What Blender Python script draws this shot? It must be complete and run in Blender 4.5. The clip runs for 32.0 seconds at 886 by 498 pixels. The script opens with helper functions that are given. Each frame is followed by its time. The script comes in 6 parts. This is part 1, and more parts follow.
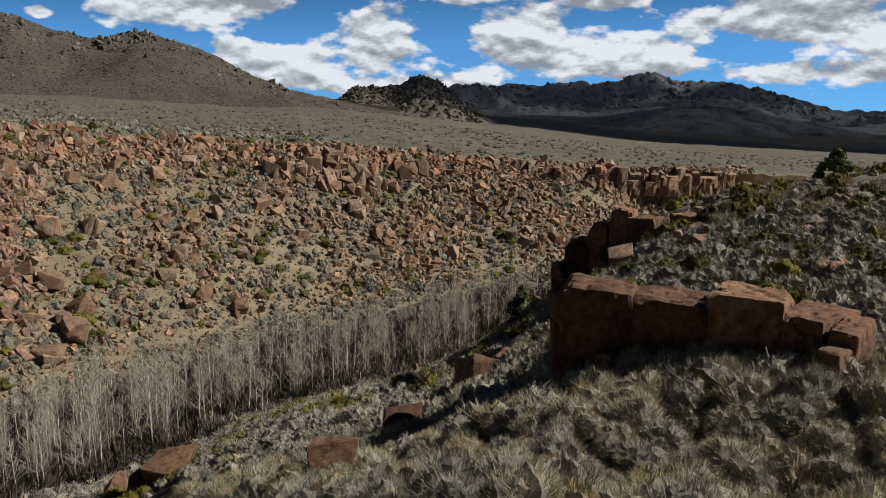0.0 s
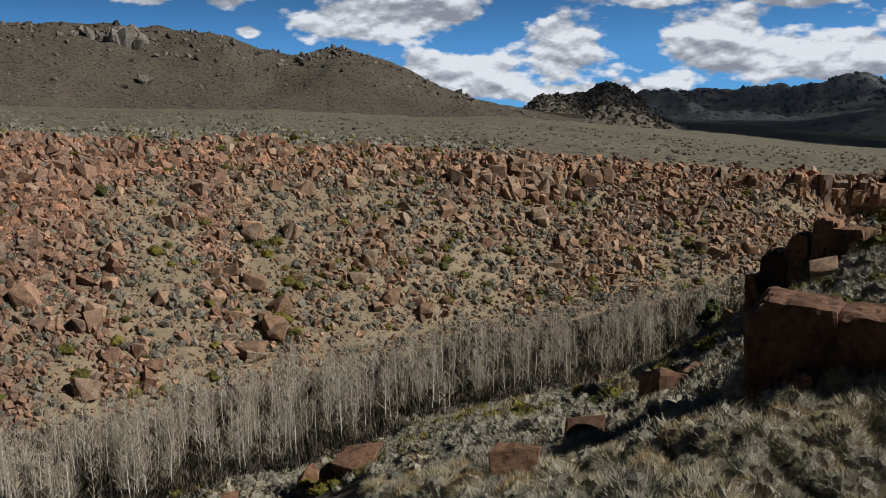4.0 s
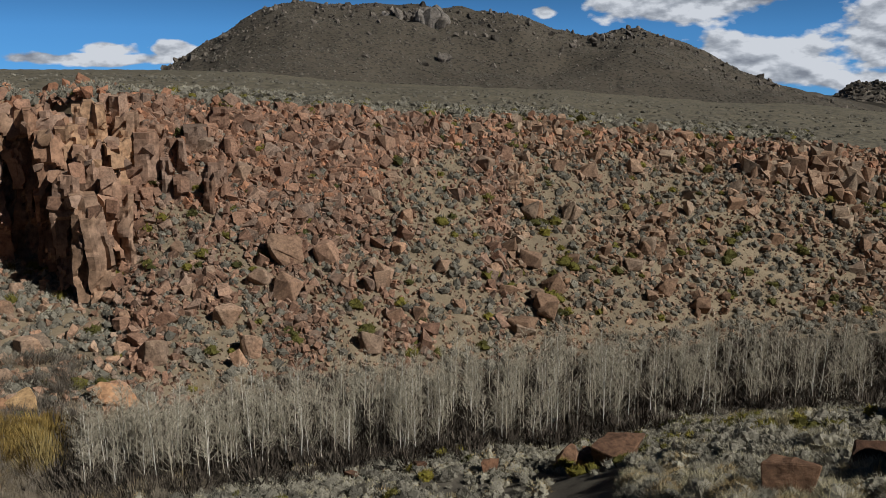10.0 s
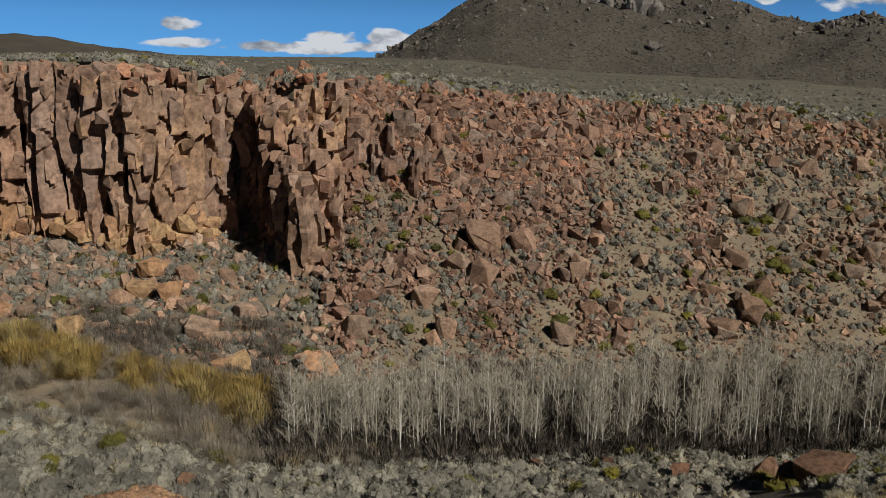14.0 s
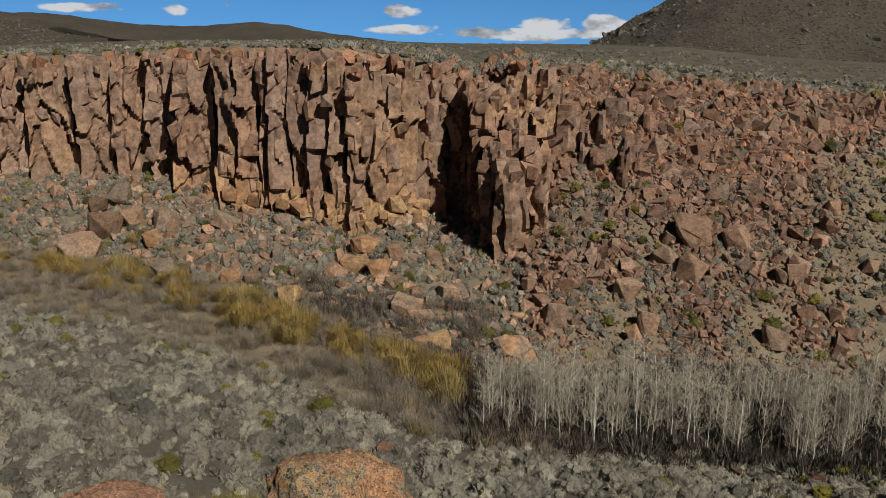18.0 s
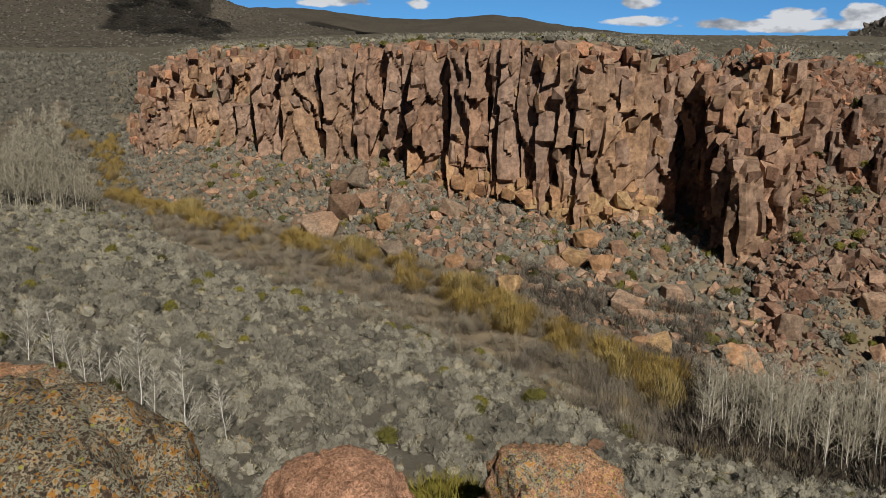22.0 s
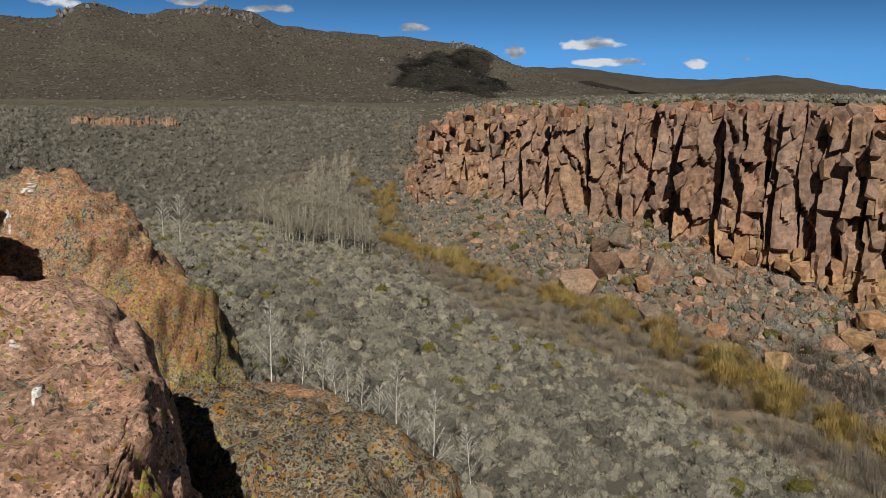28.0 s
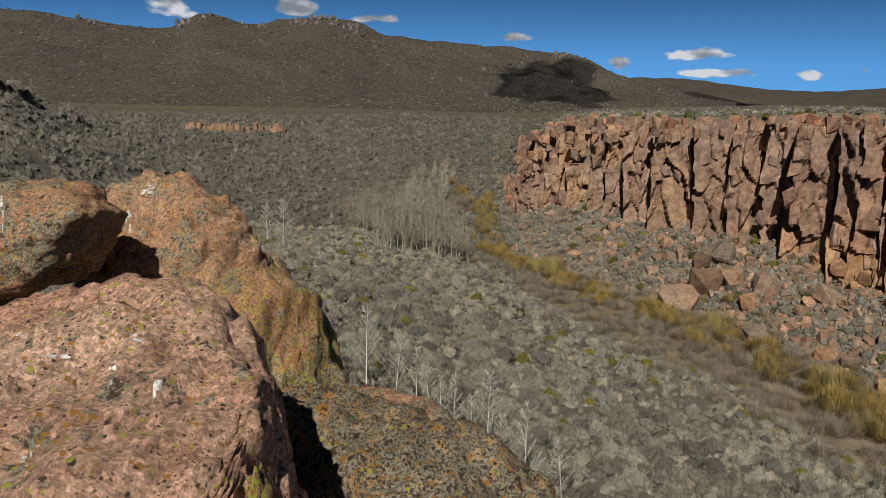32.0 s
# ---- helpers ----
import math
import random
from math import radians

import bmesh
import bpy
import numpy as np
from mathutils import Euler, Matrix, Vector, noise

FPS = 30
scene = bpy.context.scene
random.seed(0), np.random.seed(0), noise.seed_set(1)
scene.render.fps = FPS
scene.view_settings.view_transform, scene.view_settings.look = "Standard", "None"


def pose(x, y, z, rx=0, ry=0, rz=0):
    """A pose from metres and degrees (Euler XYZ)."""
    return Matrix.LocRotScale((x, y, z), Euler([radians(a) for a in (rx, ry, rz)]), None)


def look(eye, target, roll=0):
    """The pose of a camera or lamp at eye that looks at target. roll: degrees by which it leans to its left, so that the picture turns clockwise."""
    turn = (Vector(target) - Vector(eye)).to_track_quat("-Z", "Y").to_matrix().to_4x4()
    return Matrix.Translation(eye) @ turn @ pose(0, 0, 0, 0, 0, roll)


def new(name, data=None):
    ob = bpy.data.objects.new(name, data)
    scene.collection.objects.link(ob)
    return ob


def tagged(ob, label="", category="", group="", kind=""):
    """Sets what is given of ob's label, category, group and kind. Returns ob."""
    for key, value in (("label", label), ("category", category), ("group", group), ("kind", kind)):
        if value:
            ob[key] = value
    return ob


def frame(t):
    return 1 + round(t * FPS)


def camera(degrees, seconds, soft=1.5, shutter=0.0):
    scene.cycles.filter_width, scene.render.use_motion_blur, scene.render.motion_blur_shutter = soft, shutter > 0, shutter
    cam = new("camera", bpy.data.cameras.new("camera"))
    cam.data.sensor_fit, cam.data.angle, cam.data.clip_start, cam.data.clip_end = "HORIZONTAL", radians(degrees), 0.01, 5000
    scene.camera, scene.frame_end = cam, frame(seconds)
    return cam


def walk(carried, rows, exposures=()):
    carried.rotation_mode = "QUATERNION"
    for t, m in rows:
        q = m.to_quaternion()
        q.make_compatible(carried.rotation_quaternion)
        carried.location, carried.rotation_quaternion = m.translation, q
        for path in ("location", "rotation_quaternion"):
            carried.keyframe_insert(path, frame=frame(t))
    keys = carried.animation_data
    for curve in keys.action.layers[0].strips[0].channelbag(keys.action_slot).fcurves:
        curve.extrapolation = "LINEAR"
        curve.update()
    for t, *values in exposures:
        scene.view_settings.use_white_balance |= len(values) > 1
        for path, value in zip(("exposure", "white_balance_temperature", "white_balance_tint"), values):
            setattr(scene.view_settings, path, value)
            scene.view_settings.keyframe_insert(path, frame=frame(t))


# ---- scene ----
cam = camera(55.18, 32.0, soft=0.65)

# seconds, bearing, tilt, lean of the tripod head, in degrees; bearings turn clockwise from +y
TURNS = (
    (0.0, -0.00, -11.69, -0.55), (0.5, -0.94, -11.64, -0.49), (1.0, -2.32, -11.59, -0.29), (1.5, -4.06, -11.53, -0.02),
    (2.0, -5.84, -11.46, 0.29), (2.5, -7.61, -11.36, 0.57), (3.0, -9.38, -11.28, 0.81), (3.5, -10.98, -11.21, 0.98),
    (5.5, -17.20, -10.85, 0.49), (6.0, -18.73, -10.89, 0.35), (6.5, -20.26, -10.98, 0.21), (7.0, -21.80, -11.13, 0.05),
    (7.5, -23.34, -11.30, -0.03), (8.0, -24.89, -11.47, -0.09), (8.5, -26.46, -11.64, -0.13), (9.0, -28.04, -11.83, -0.15),
    (9.5, -29.65, -12.03, -0.17), (10.0, -31.41, -12.20, -0.13), (10.5, -33.17, -12.35, -0.13), (11.0, -34.92, -12.51, -0.14),
    (11.5, -36.67, -12.61, -0.13), (12.0, -38.40, -12.72, -0.15), (12.5, -40.08, -12.81, -0.16), (13.0, -41.77, -12.89, -0.21),
    (13.5, -43.38, -12.95, -0.26), (14.0, -44.94, -13.00, -0.29), (14.5, -46.50, -13.06, -0.30), (16.5, -53.24, -13.49, -0.31),
    (17.0, -55.13, -13.65, -0.27), (17.5, -57.04, -13.78, -0.22), (18.0, -58.95, -13.91, -0.22), (18.5, -60.84, -14.04, -0.18),
    (19.0, -62.76, -14.16, -0.14), (19.5, -64.67, -14.28, -0.14), (20.0, -66.59, -14.37, -0.12), (20.5, -68.51, -14.43, -0.08),
    (21.0, -70.43, -14.45, -0.04), (21.5, -72.38, -14.44, -0.03), (22.0, -74.30, -14.43, 0.02), (22.5, -76.20, -14.27, 0.03),
    (23.0, -78.08, -13.92, -0.01), (23.5, -79.91, -13.47, -0.03), (24.0, -81.64, -13.03, -0.06), (24.5, -83.26, -12.63, -0.09),
    (25.0, -84.77, -12.24, -0.14), (25.5, -86.15, -11.90, -0.19), (27.5, -90.89, -10.84, -0.46), (28.0, -92.01, -10.71, -0.60),
    (28.5, -93.11, -10.59, -0.72), (29.0, -94.13, -10.49, -0.84), (29.5, -95.06, -10.40, -0.89), (30.0, -95.93, -10.33, -0.98),
    (30.5, -96.71, -10.27, -1.06), (31.0, -97.41, -10.24, -1.06), (31.5, -98.07, -10.20, -1.13), (32.0, -98.64, -10.19, -1.09),
)
ARM = 0.2      # the lens stands this far in front of the tripod's axis


def aim(bearing, tilt, lean):
    b, p = radians(bearing), radians(tilt)
    eye = Vector((ARM * math.sin(b), ARM * math.cos(b), 0.0))
    way = Vector((math.cos(p) * math.sin(b), math.cos(p) * math.cos(b), math.sin(p)))
    return look(eye, eye + way, -lean)


walk(cam, [(t, aim(b, p, l)) for t, b, p, l in TURNS], exposures=((0.0, 0.14, 6050, 10), (3.5, 0.08, 6050, 10), (6.0, -0.10, 5950, 10), (8.0, -0.18, 5950, 10), (13.0, -0.22, 6000, 10), (18.0, -0.27, 6200, 10), (20.0, -0.22, 6200, 10), (25.0, -0.10, 6150, 10), (32.0, -0.18, 6100, 10)))

# ---- sky and sun ----
SUN_BEARING, SUN_HEIGHT = 90.0, 40.0


def bearing_vec(b, el=0.0):
    b, el = radians(b), radians(el)
    return Vector((math.cos(el) * math.sin(b), math.cos(el) * math.cos(b), math.sin(el)))


def node(tree, kind, **values):
    n = tree.nodes.new(kind)
    for key, value in values.items():
        if key in n.inputs:
            n.inputs[key].default_value = value
    return n


def link(tree, a, b):
    tree.links.new(a, b)


def math_node(tree, op, a, b=None, clamp=False):
    n = tree.nodes.new("ShaderNodeMath")
    n.operation, n.use_clamp = op, clamp
    for i, s in enumerate((a, b)):
        if s is None:
            continue
        if isinstance(s, (int, float)):
            n.inputs[i].default_value = s
        else:
            link(tree, s, n.inputs[i])
    return n.outputs[0]


def ramp(tree, fac, stops):
    n = tree.nodes.new("ShaderNodeValToRGB")
    while len(n.color_ramp.elements) < len(stops):
        n.color_ramp.elements.new(0.5)
    for e, (p, c) in zip(n.color_ramp.elements, stops):
        e.position, e.color = p, (*c, 1.0) if len(c) == 3 else c
    link(tree, fac, n.inputs[0])
    return n.outputs[0]


def mix(tree, fac, a, b, mode="MIX"):
    n = tree.nodes.new("ShaderNodeMix")
    n.data_type, n.blend_type = "RGBA", mode
    for i, s in ((0, fac), (6, a), (7, b)):
        if isinstance(s, (int, float)):
            n.inputs[i].default_value = s
        elif isinstance(s, tuple):
            n.inputs[i].default_value = (*s, 1.0)
        else:
            link(tree, s, n.inputs[i])
    return n.outputs[2]


# bearing, height, half width and half height in degrees
CLOUDS = ((-15.1, 4.4, 6.5, 1.5), (-4.6, 1.5, 4.6, 3.0), (-11.5, 0.5, 4.4, 1.5), (5.6, 1.8, 5.5, 3.0), (2.5, 5.4, 6.5, 0.9), (13, 1.2, 3.4, 1.8), (21.7, 3.4, 9.0, 2.2),
          (23.0, 0.2, 6.5, 1.0), (-3.0, -0.6, 6.5, 0.9), (10.5, 4.8, 4.0, 0.8), (-24.8, 3.4, 0.9, 0.45), (-31, 5.5, 2.6, 0.5), (-26, 5.4, 1.4, 0.6), (-52.6, 1.0, 1.5, 0.4),
          (-48.4, 0.9, 1.0, 0.45), (-54.6, 0.35, 4.2, 0.35), (-62.0, 1.7, 1.2, 0.5), (-62.6, 0.6, 2.8, 0.35), (-75.8, 1.7, 0.9, 0.45), (-72.9, 2.0, 0.9, 0.4), (-82.9, 2.9, 1.7, 0.45),
          (-81.6, 1.8, 2.2, 0.3), (-87.4, 2.3, 0.9, 0.45), (-94, 3.9, 1.8, 0.35), (-116, 5.6, 1.6, 0.9), (-108.3, 5.5, 1.3, 0.5), (-103.8, 4.9, 1.8, 0.4), (42, 6, 9, 3), (70, 9, 12, 3),
          (150, 8, 14, 3), (-160, 10, 10, 3))


def make_sky():
    world = bpy.data.worlds.new("sky")
    scene.world = world
    world.use_nodes = True
    t = world.node_tree
    t.nodes.clear()
    sky = t.nodes.new("ShaderNodeTexSky")
    sky.sky_type, sky.sun_disc = "NISHITA", False
    sky.sun_elevation, sky.sun_rotation = radians(SUN_HEIGHT), radians(SUN_BEARING)
    sky.altitude, sky.air_density, sky.dust_density, sky.ozone_density = 2200, 1.0, 0.2, 3.5
    co = t.nodes.new("ShaderNodeTexCoord")
    sep = t.nodes.new("ShaderNodeSeparateXYZ")
    link(t, co.outputs["Generated"], sep.inputs[0])
    # sky colour is read a little above the true direction, so that the hills' feet still stand against sky
    lift = t.nodes.new("ShaderNodeCombineXYZ")
    up = math_node(t, "MAXIMUM", math_node(t, "ADD", math_node(t, "MULTIPLY", sep.outputs[2], 1.0), 0.14), 0.05)
    link(t, sep.outputs[0], lift.inputs[0]), link(t, sep.outputs[1], lift.inputs[1]), link(t, up, lift.inputs[2])
    link(t, lift.outputs[0], sky.inputs[0])
    # heap clouds, each at its bearing and height in degrees; noise tears their outlines
    turned = math_node(t, "MULTIPLY", math_node(t, "ARCTAN2", sep.outputs[0], sep.outputs[1]), 57.2958)
    height = math_node(t, "MULTIPLY", math_node(t, "ARCSINE", sep.outputs[2]), 57.2958)
    spot = t.nodes.new("ShaderNodeCombineXYZ")
    link(t, turned, spot.inputs[0]), link(t, height, spot.inputs[1])
    near = None
    for b, el, wide, tall in CLOUDS:
        off = t.nodes.new("ShaderNodeVectorMath")
        off.operation = "MULTIPLY_ADD"
        off.inputs[1].default_value, off.inputs[2].default_value = (1 / wide, 1 / tall, 0), (-b / wide, -el / tall, 0)
        link(t, spot.outputs[0], off.inputs[0])
        far = t.nodes.new("ShaderNodeVectorMath")
        far.operation = "LENGTH"
        link(t, off.outputs[0], far.inputs[0])
        near = far.outputs["Value"] if near is None else math_node(t, "MINIMUM", near, far.outputs["Value"])

    def cloud_noise(rise):
        m = t.nodes.new("ShaderNodeMapping")
        m.inputs["Scale"].default_value = (0.055, 0.11, 1.0)
        m.inputs["Location"].default_value = (0.31, 0.12 + rise, 0.0)
        link(t, spot.outputs[0], m.inputs[0])
        big = node(t, "ShaderNodeTexNoise", Scale=3.6, Detail=7.0, Roughness=0.55)
        link(t, m.outputs[0], big.inputs[0])
        total = math_node(t, "MULTIPLY", big.outputs[0], 1.5)
        for scale, part_ in ((3.2, 0.55), (7.5, 0.30), (18.0, 0.14), (44.0, 0.06)):
            puff = t.nodes.new("ShaderNodeTexVoronoi")
            puff.feature = "SMOOTH_F1"
            puff.inputs["Scale"].default_value = scale
            puff.inputs["Smoothness"].default_value = 0.35
            link(t, m.outputs[0], puff.inputs["Vector"])
            total = math_node(t, "SUBTRACT", total, math_node(t, "MULTIPLY", puff.outputs["Distance"], part_))
        return total

    here, above = cloud_noise(0.0), cloud_noise(0.05)
    dens = math_node(t, "SUBTRACT", math_node(t, "ADD", math_node(t, "MULTIPLY", math_node(t, "SUBTRACT", here, 0.10), 2.0), 0.86), near)
    mask = ramp(t, dens, ((0.0, (0, 0, 0)), (0.28, (1, 1, 1))))
    low = math_node(t, "MULTIPLY", math_node(t, "SUBTRACT", height, 2.6), 0.11, True)
    relief = math_node(t, "SUBTRACT", math_node(t, "ADD", math_node(t, "MULTIPLY", math_node(t, "SUBTRACT", here, above), 2.0), 0.66), low)
    shade = ramp(t, relief, ((0.22, (0.34, 0.36, 0.40)), (0.50, (0.58, 0.60, 0.63)), (0.80, (1.0, 1.0, 1.0))))
    bg_sky = node(t, "ShaderNodeBackground", Strength=0.05)
    link(t, mix(t, 1.0, sky.outputs[0], (0.60, 1.04, 1.24), "MULTIPLY"), bg_sky.inputs[0])
    glow = t.nodes.new("ShaderNodeMapRange")
    for k, value in zip(("From Min", "From Max", "To Min", "To Max"), (0.04, 0.18, 0.086, 0.010)):
        glow.inputs[k].default_value = value
    link(t, sep.outputs[2], glow.inputs["Value"])
    link(t, glow.outputs[0], bg_sky.inputs[1])
    bg_cloud = node(t, "ShaderNodeBackground", Strength=0.73)
    link(t, shade, bg_cloud.inputs[0])
    blend = t.nodes.new("ShaderNodeMixShader")
    link(t, mask, blend.inputs[0]), link(t, bg_sky.outputs[0], blend.inputs[1]), link(t, bg_cloud.outputs[0], blend.inputs[2])
    out = t.nodes.new("ShaderNodeOutputWorld")
    link(t, blend.outputs[0], out.inputs[0])


make_sky()
sun_data = bpy.data.lights.new("sun", "SUN")
sun_data.energy, sun_data.angle, sun_data.color = 5.0, radians(0.55), (1.0, 0.935, 0.81)
sun = new("sun", sun_data)
sun.matrix_world = look(bearing_vec(SUN_BEARING, SUN_HEIGHT) * 400, (0, 0, 0))

# ---- noise ----


def _hash(ix, iy, iz, seed):
    h = (ix * 374761393 + iy * 668265263 + iz * 2147483647 + seed * 974634777) & 0xFFFFFFFF
    h = ((h ^ (h >> 13)) * 1274126177) & 0xFFFFFFFF
    return ((h ^ (h >> 16)) & 0xFFFF) / 65535.0


def vnoise(p, seed=0):
    """Value noise in -1..1 at the points p (n, 3)."""
    p = np.asarray(p, dtype=np.float64)
    i = np.floor(p).astype(np.int64)
    f = p - i
    f = f * f * (3 - 2 * f)
    out = np.zeros(len(p))
    for dx in (0, 1):
        for dy in (0, 1):
            for dz in (0, 1):
                w = (f[:, 0] if dx else 1 - f[:, 0]) * (f[:, 1] if dy else 1 - f[:, 1]) * (f[:, 2] if dz else 1 - f[:, 2])
                out += w * _hash(i[:, 0] + dx, i[:, 1] + dy, i[:, 2] + dz, seed)
    return out * 2 - 1


def fbm(p, octaves=4, seed=0, gain=0.5):
    out, amp, q = np.zeros(len(p)), 1.0, np.asarray(p, dtype=np.float64)
    for o in range(octaves):
        out += amp * vnoise(q, seed + o)
        amp *= gain
        q = q * 2.03 + 17.1
    return out


# ---- mesh helpers ----


def mesh_of(name, verts, faces, mats, tint=None, smooth=False, slots=None):
    """A mesh from arrays: verts (n, 3), faces (m, 3 or 4)."""
    verts, faces = np.asarray(verts, dtype=np.float32), np.asarray(faces, dtype=np.int32)
    me = bpy.data.meshes.new(name)
    m, k = faces.shape
    me.vertices.add(len(verts))
    me.vertices.foreach_set("co", verts.ravel())
    me.loops.add(m * k)
    me.loops.foreach_set("vertex_index", faces.ravel())
    me.polygons.add(m)
    me.polygons.foreach_set("loop_start", np.arange(0, m * k, k, dtype=np.int32))
    for mat in mats if isinstance(mats, (list, tuple)) else (mats,):
        me.materials.append(mat)
    if slots is not None:
        me.polygons.foreach_set("material_index", np.asarray(slots, dtype=np.int32))
    me.polygons.foreach_set("use_smooth", np.full(m, smooth))
    if tint is not None:
        a = me.attributes.new("tint", "FLOAT", "POINT")
        a.data.foreach_set("value", np.asarray(tint, dtype=np.float32))
    me.update(calc_edges=True)
    me.validate()
    return me


def stuff(name, verts, faces, mats, label, category, tint=None, smooth=False):
    ob = new(name, mesh_of(name, verts, faces, mats, tint, smooth))
    return tagged(ob, label, category, kind="stuff")


def part(name, me, parent, label=""):
    ob = new(name, me)
    ob.parent = parent
    return tagged(ob, label)


def place(b, d, z):
    b = np.radians(b)
    return np.stack([np.sin(b) * d, np.cos(b) * d, z], -1)


# ---- materials ----


def material(name, rough=0.9):
    m = bpy.data.materials.new(name)
    m.use_nodes = True
    t = m.node_tree
    b = t.nodes["Principled BSDF"]
    b.inputs["Roughness"].default_value = rough
    b.inputs["Specular IOR Level"].default_value = 0.25
    return m, t, b


def world_pos(t):
    return t.nodes.new("ShaderNodeNewGeometry").outputs["Position"]


def tex_noise(t, vec, scale, detail=5.0, rough=0.55):
    n = node(t, "ShaderNodeTexNoise", Scale=scale, Detail=detail, Roughness=rough)
    link(t, vec, n.inputs["Vector"])
    return n.outputs[0]


def tex_voronoi(t, vec, scale, feature="F1", rand=1.0):
    n = t.nodes.new("ShaderNodeTexVoronoi")
    n.feature = feature
    n.inputs["Scale"].default_value = scale
    n.inputs["Randomness"].default_value = rand
    link(t, vec, n.inputs["Vector"])
    return n.outputs["Distance"]


def bump(t, b, height, strength, distance):
    n = t.nodes.new("ShaderNodeBump")
    n.inputs["Strength"].default_value, n.inputs["Distance"].default_value = strength, distance
    link(t, height, n.inputs["Height"])
    link(t, n.outputs[0], b.inputs["Normal"])


def rock_material(name, a, b_, c, grain=6.0, bump_d=0.08, lichen=0.0, scale=1.0, patchy=0.7):
    """Volcanic tuff: two hues in large patches, dark varnish, pitted grain."""
    m, t, b = material(name, 0.92)
    pos = world_pos(t)
    info = t.nodes.new("ShaderNodeObjectInfo")
    isl = t.nodes.new("ShaderNodeNewGeometry").outputs["Random Per Island"]
    vary = math_node(t, "FRACT", math_node(t, "ADD", info.outputs["Random"], isl))
    large = tex_noise(t, pos, 0.22 * scale, 4)
    mid = tex_noise(t, pos, 1.6 * scale, 6, 0.65)
    fine = tex_noise(t, pos, grain * scale, 8, 0.7)
    hue = math_node(t, "ADD", math_node(t, "MULTIPLY", large, 0.7), math_node(t, "MULTIPLY", vary, 0.5))
    col = ramp(t, hue, ((0.30, a), (0.55, b_), (0.82, c)))
    stain = ramp(t, mid, ((0.36, (0.50, 0.48, 0.48)), (0.56, (1, 1, 1))))
    col = mix(t, patchy, col, stain, "MULTIPLY")
    speck = ramp(t, fine, ((0.34, (0.45, 0.43, 0.42)), (0.5, (1, 1, 1)), (0.66, (1.42, 1.40, 1.36))))
    col = mix(t, 0.8, col, speck, "MULTIPLY")
    tone = math_node(t, "FRACT", math_node(t, "MULTIPLY", vary, 7.31))
    col = mix(t, 1.0 if scale >= 1 else 0.35, col, ramp(t, tone, ((0.0, (0.68, 0.67, 0.66)), (0.6, (1.0, 1.0, 1.0)), (1.0, (1.42, 1.38, 1.32)))), "MULTIPLY")
    if lichen:
        spot = tex_noise(t, pos, 9.0, 6, 0.75)
        col = mix(t, ramp(t, spot, ((0.58 - lichen * 0.1, (0, 0, 0)), (0.60, (1, 1, 1)))), col, (0.30, 0.30, 0.22))
    link(t, col, b.inputs["Base Color"])
    h = math_node(t, "ADD", math_node(t, "MULTIPLY", mid, 0.6), math_node(t, "MULTIPLY", fine, 0.4))
    bump(t, b, h, 0.9, bump_d)
    return m


ROCK = rock_material("talus_rock", (0.22, 0.137, 0.0881), (0.287, 0.182, 0.119), (0.259, 0.198, 0.146), 5.0, 0.12)
ROCK_WARM = rock_material("warm_talus_rock", (0.209, 0.121, 0.0826), (0.275, 0.163, 0.11), (0.237, 0.169, 0.129), 5.0, 0.12)
ROCK_RED = rock_material("red_rim_rock", (0.31, 0.149, 0.0864), (0.355, 0.185, 0.111), (0.277, 0.176, 0.127), 5.0, 0.12)
CLIFF = rock_material("cliff_tuff", (0.335, 0.195, 0.122), (0.295, 0.20, 0.148), (0.365, 0.225, 0.132), 4.0, 0.12, scale=0.45, patchy=0.8)
CLIFF_ORANGE = rock_material("orange_tuff", (0.391, 0.23, 0.111), (0.374, 0.212, 0.119), (0.425, 0.281, 0.145), 4.0, 0.1, scale=0.6)
ROCK_PALE = rock_material("pale_tuff_rubble", (0.309, 0.187, 0.127), (0.347, 0.22, 0.145), (0.318, 0.239, 0.178), 5.0, 0.12)
DARK_ROCK = rock_material("hill_rock", (0.0723, 0.062, 0.051), (0.102, 0.0875, 0.0723), (0.17, 0.146, 0.122), 0.8, 0.5, scale=0.3)


def soil_material(name, a, b_, spots, spot_scale, cover=0.5, lump=0.8):
    """Dry soil with gravel; spots stand for the low shrubs too far off to be told apart."""
    m, t, b = material(name, 0.97)
    pos = world_pos(t)
    large = tex_noise(t, pos, 0.02, 5)
    mid = tex_noise(t, pos, 0.35, 6, 0.65)
    fine = tex_noise(t, pos, 7.0, 6, 0.7)
    col = mix(t, ramp(t, mid, ((0.35, (0, 0, 0)), (0.65, (1, 1, 1)))), a, b_)
    cell = tex_voronoi(t, pos, spot_scale)
    edge = math_node(t, "ADD", cell, math_node(t, "MULTIPLY", mid, 0.5))
    shrub = ramp(t, edge, ((cover, (1, 1, 1)), (cover + 0.14, (0, 0, 0))))
    col = mix(t, math_node(t, "MULTIPLY", shrub, 0.85), col, spots)
    col = mix(t, 0.55, col, ramp(t, large, ((0.3, (0.66, 0.66, 0.66)), (0.7, (1.2, 1.16, 1.1)))), "MULTIPLY")
    col = mix(t, 0.6, col, ramp(t, fine, ((0.3, (0.6, 0.6, 0.6)), (0.6, (1.1, 1.1, 1.1)))), "MULTIPLY")
    link(t, col, b.inputs["Base Color"])
    bump(t, b, math_node(t, "ADD", math_node(t, "MULTIPLY", shrub, lump), math_node(t, "MULTIPLY", fine, 0.2)), 0.8, 0.35)
    return m


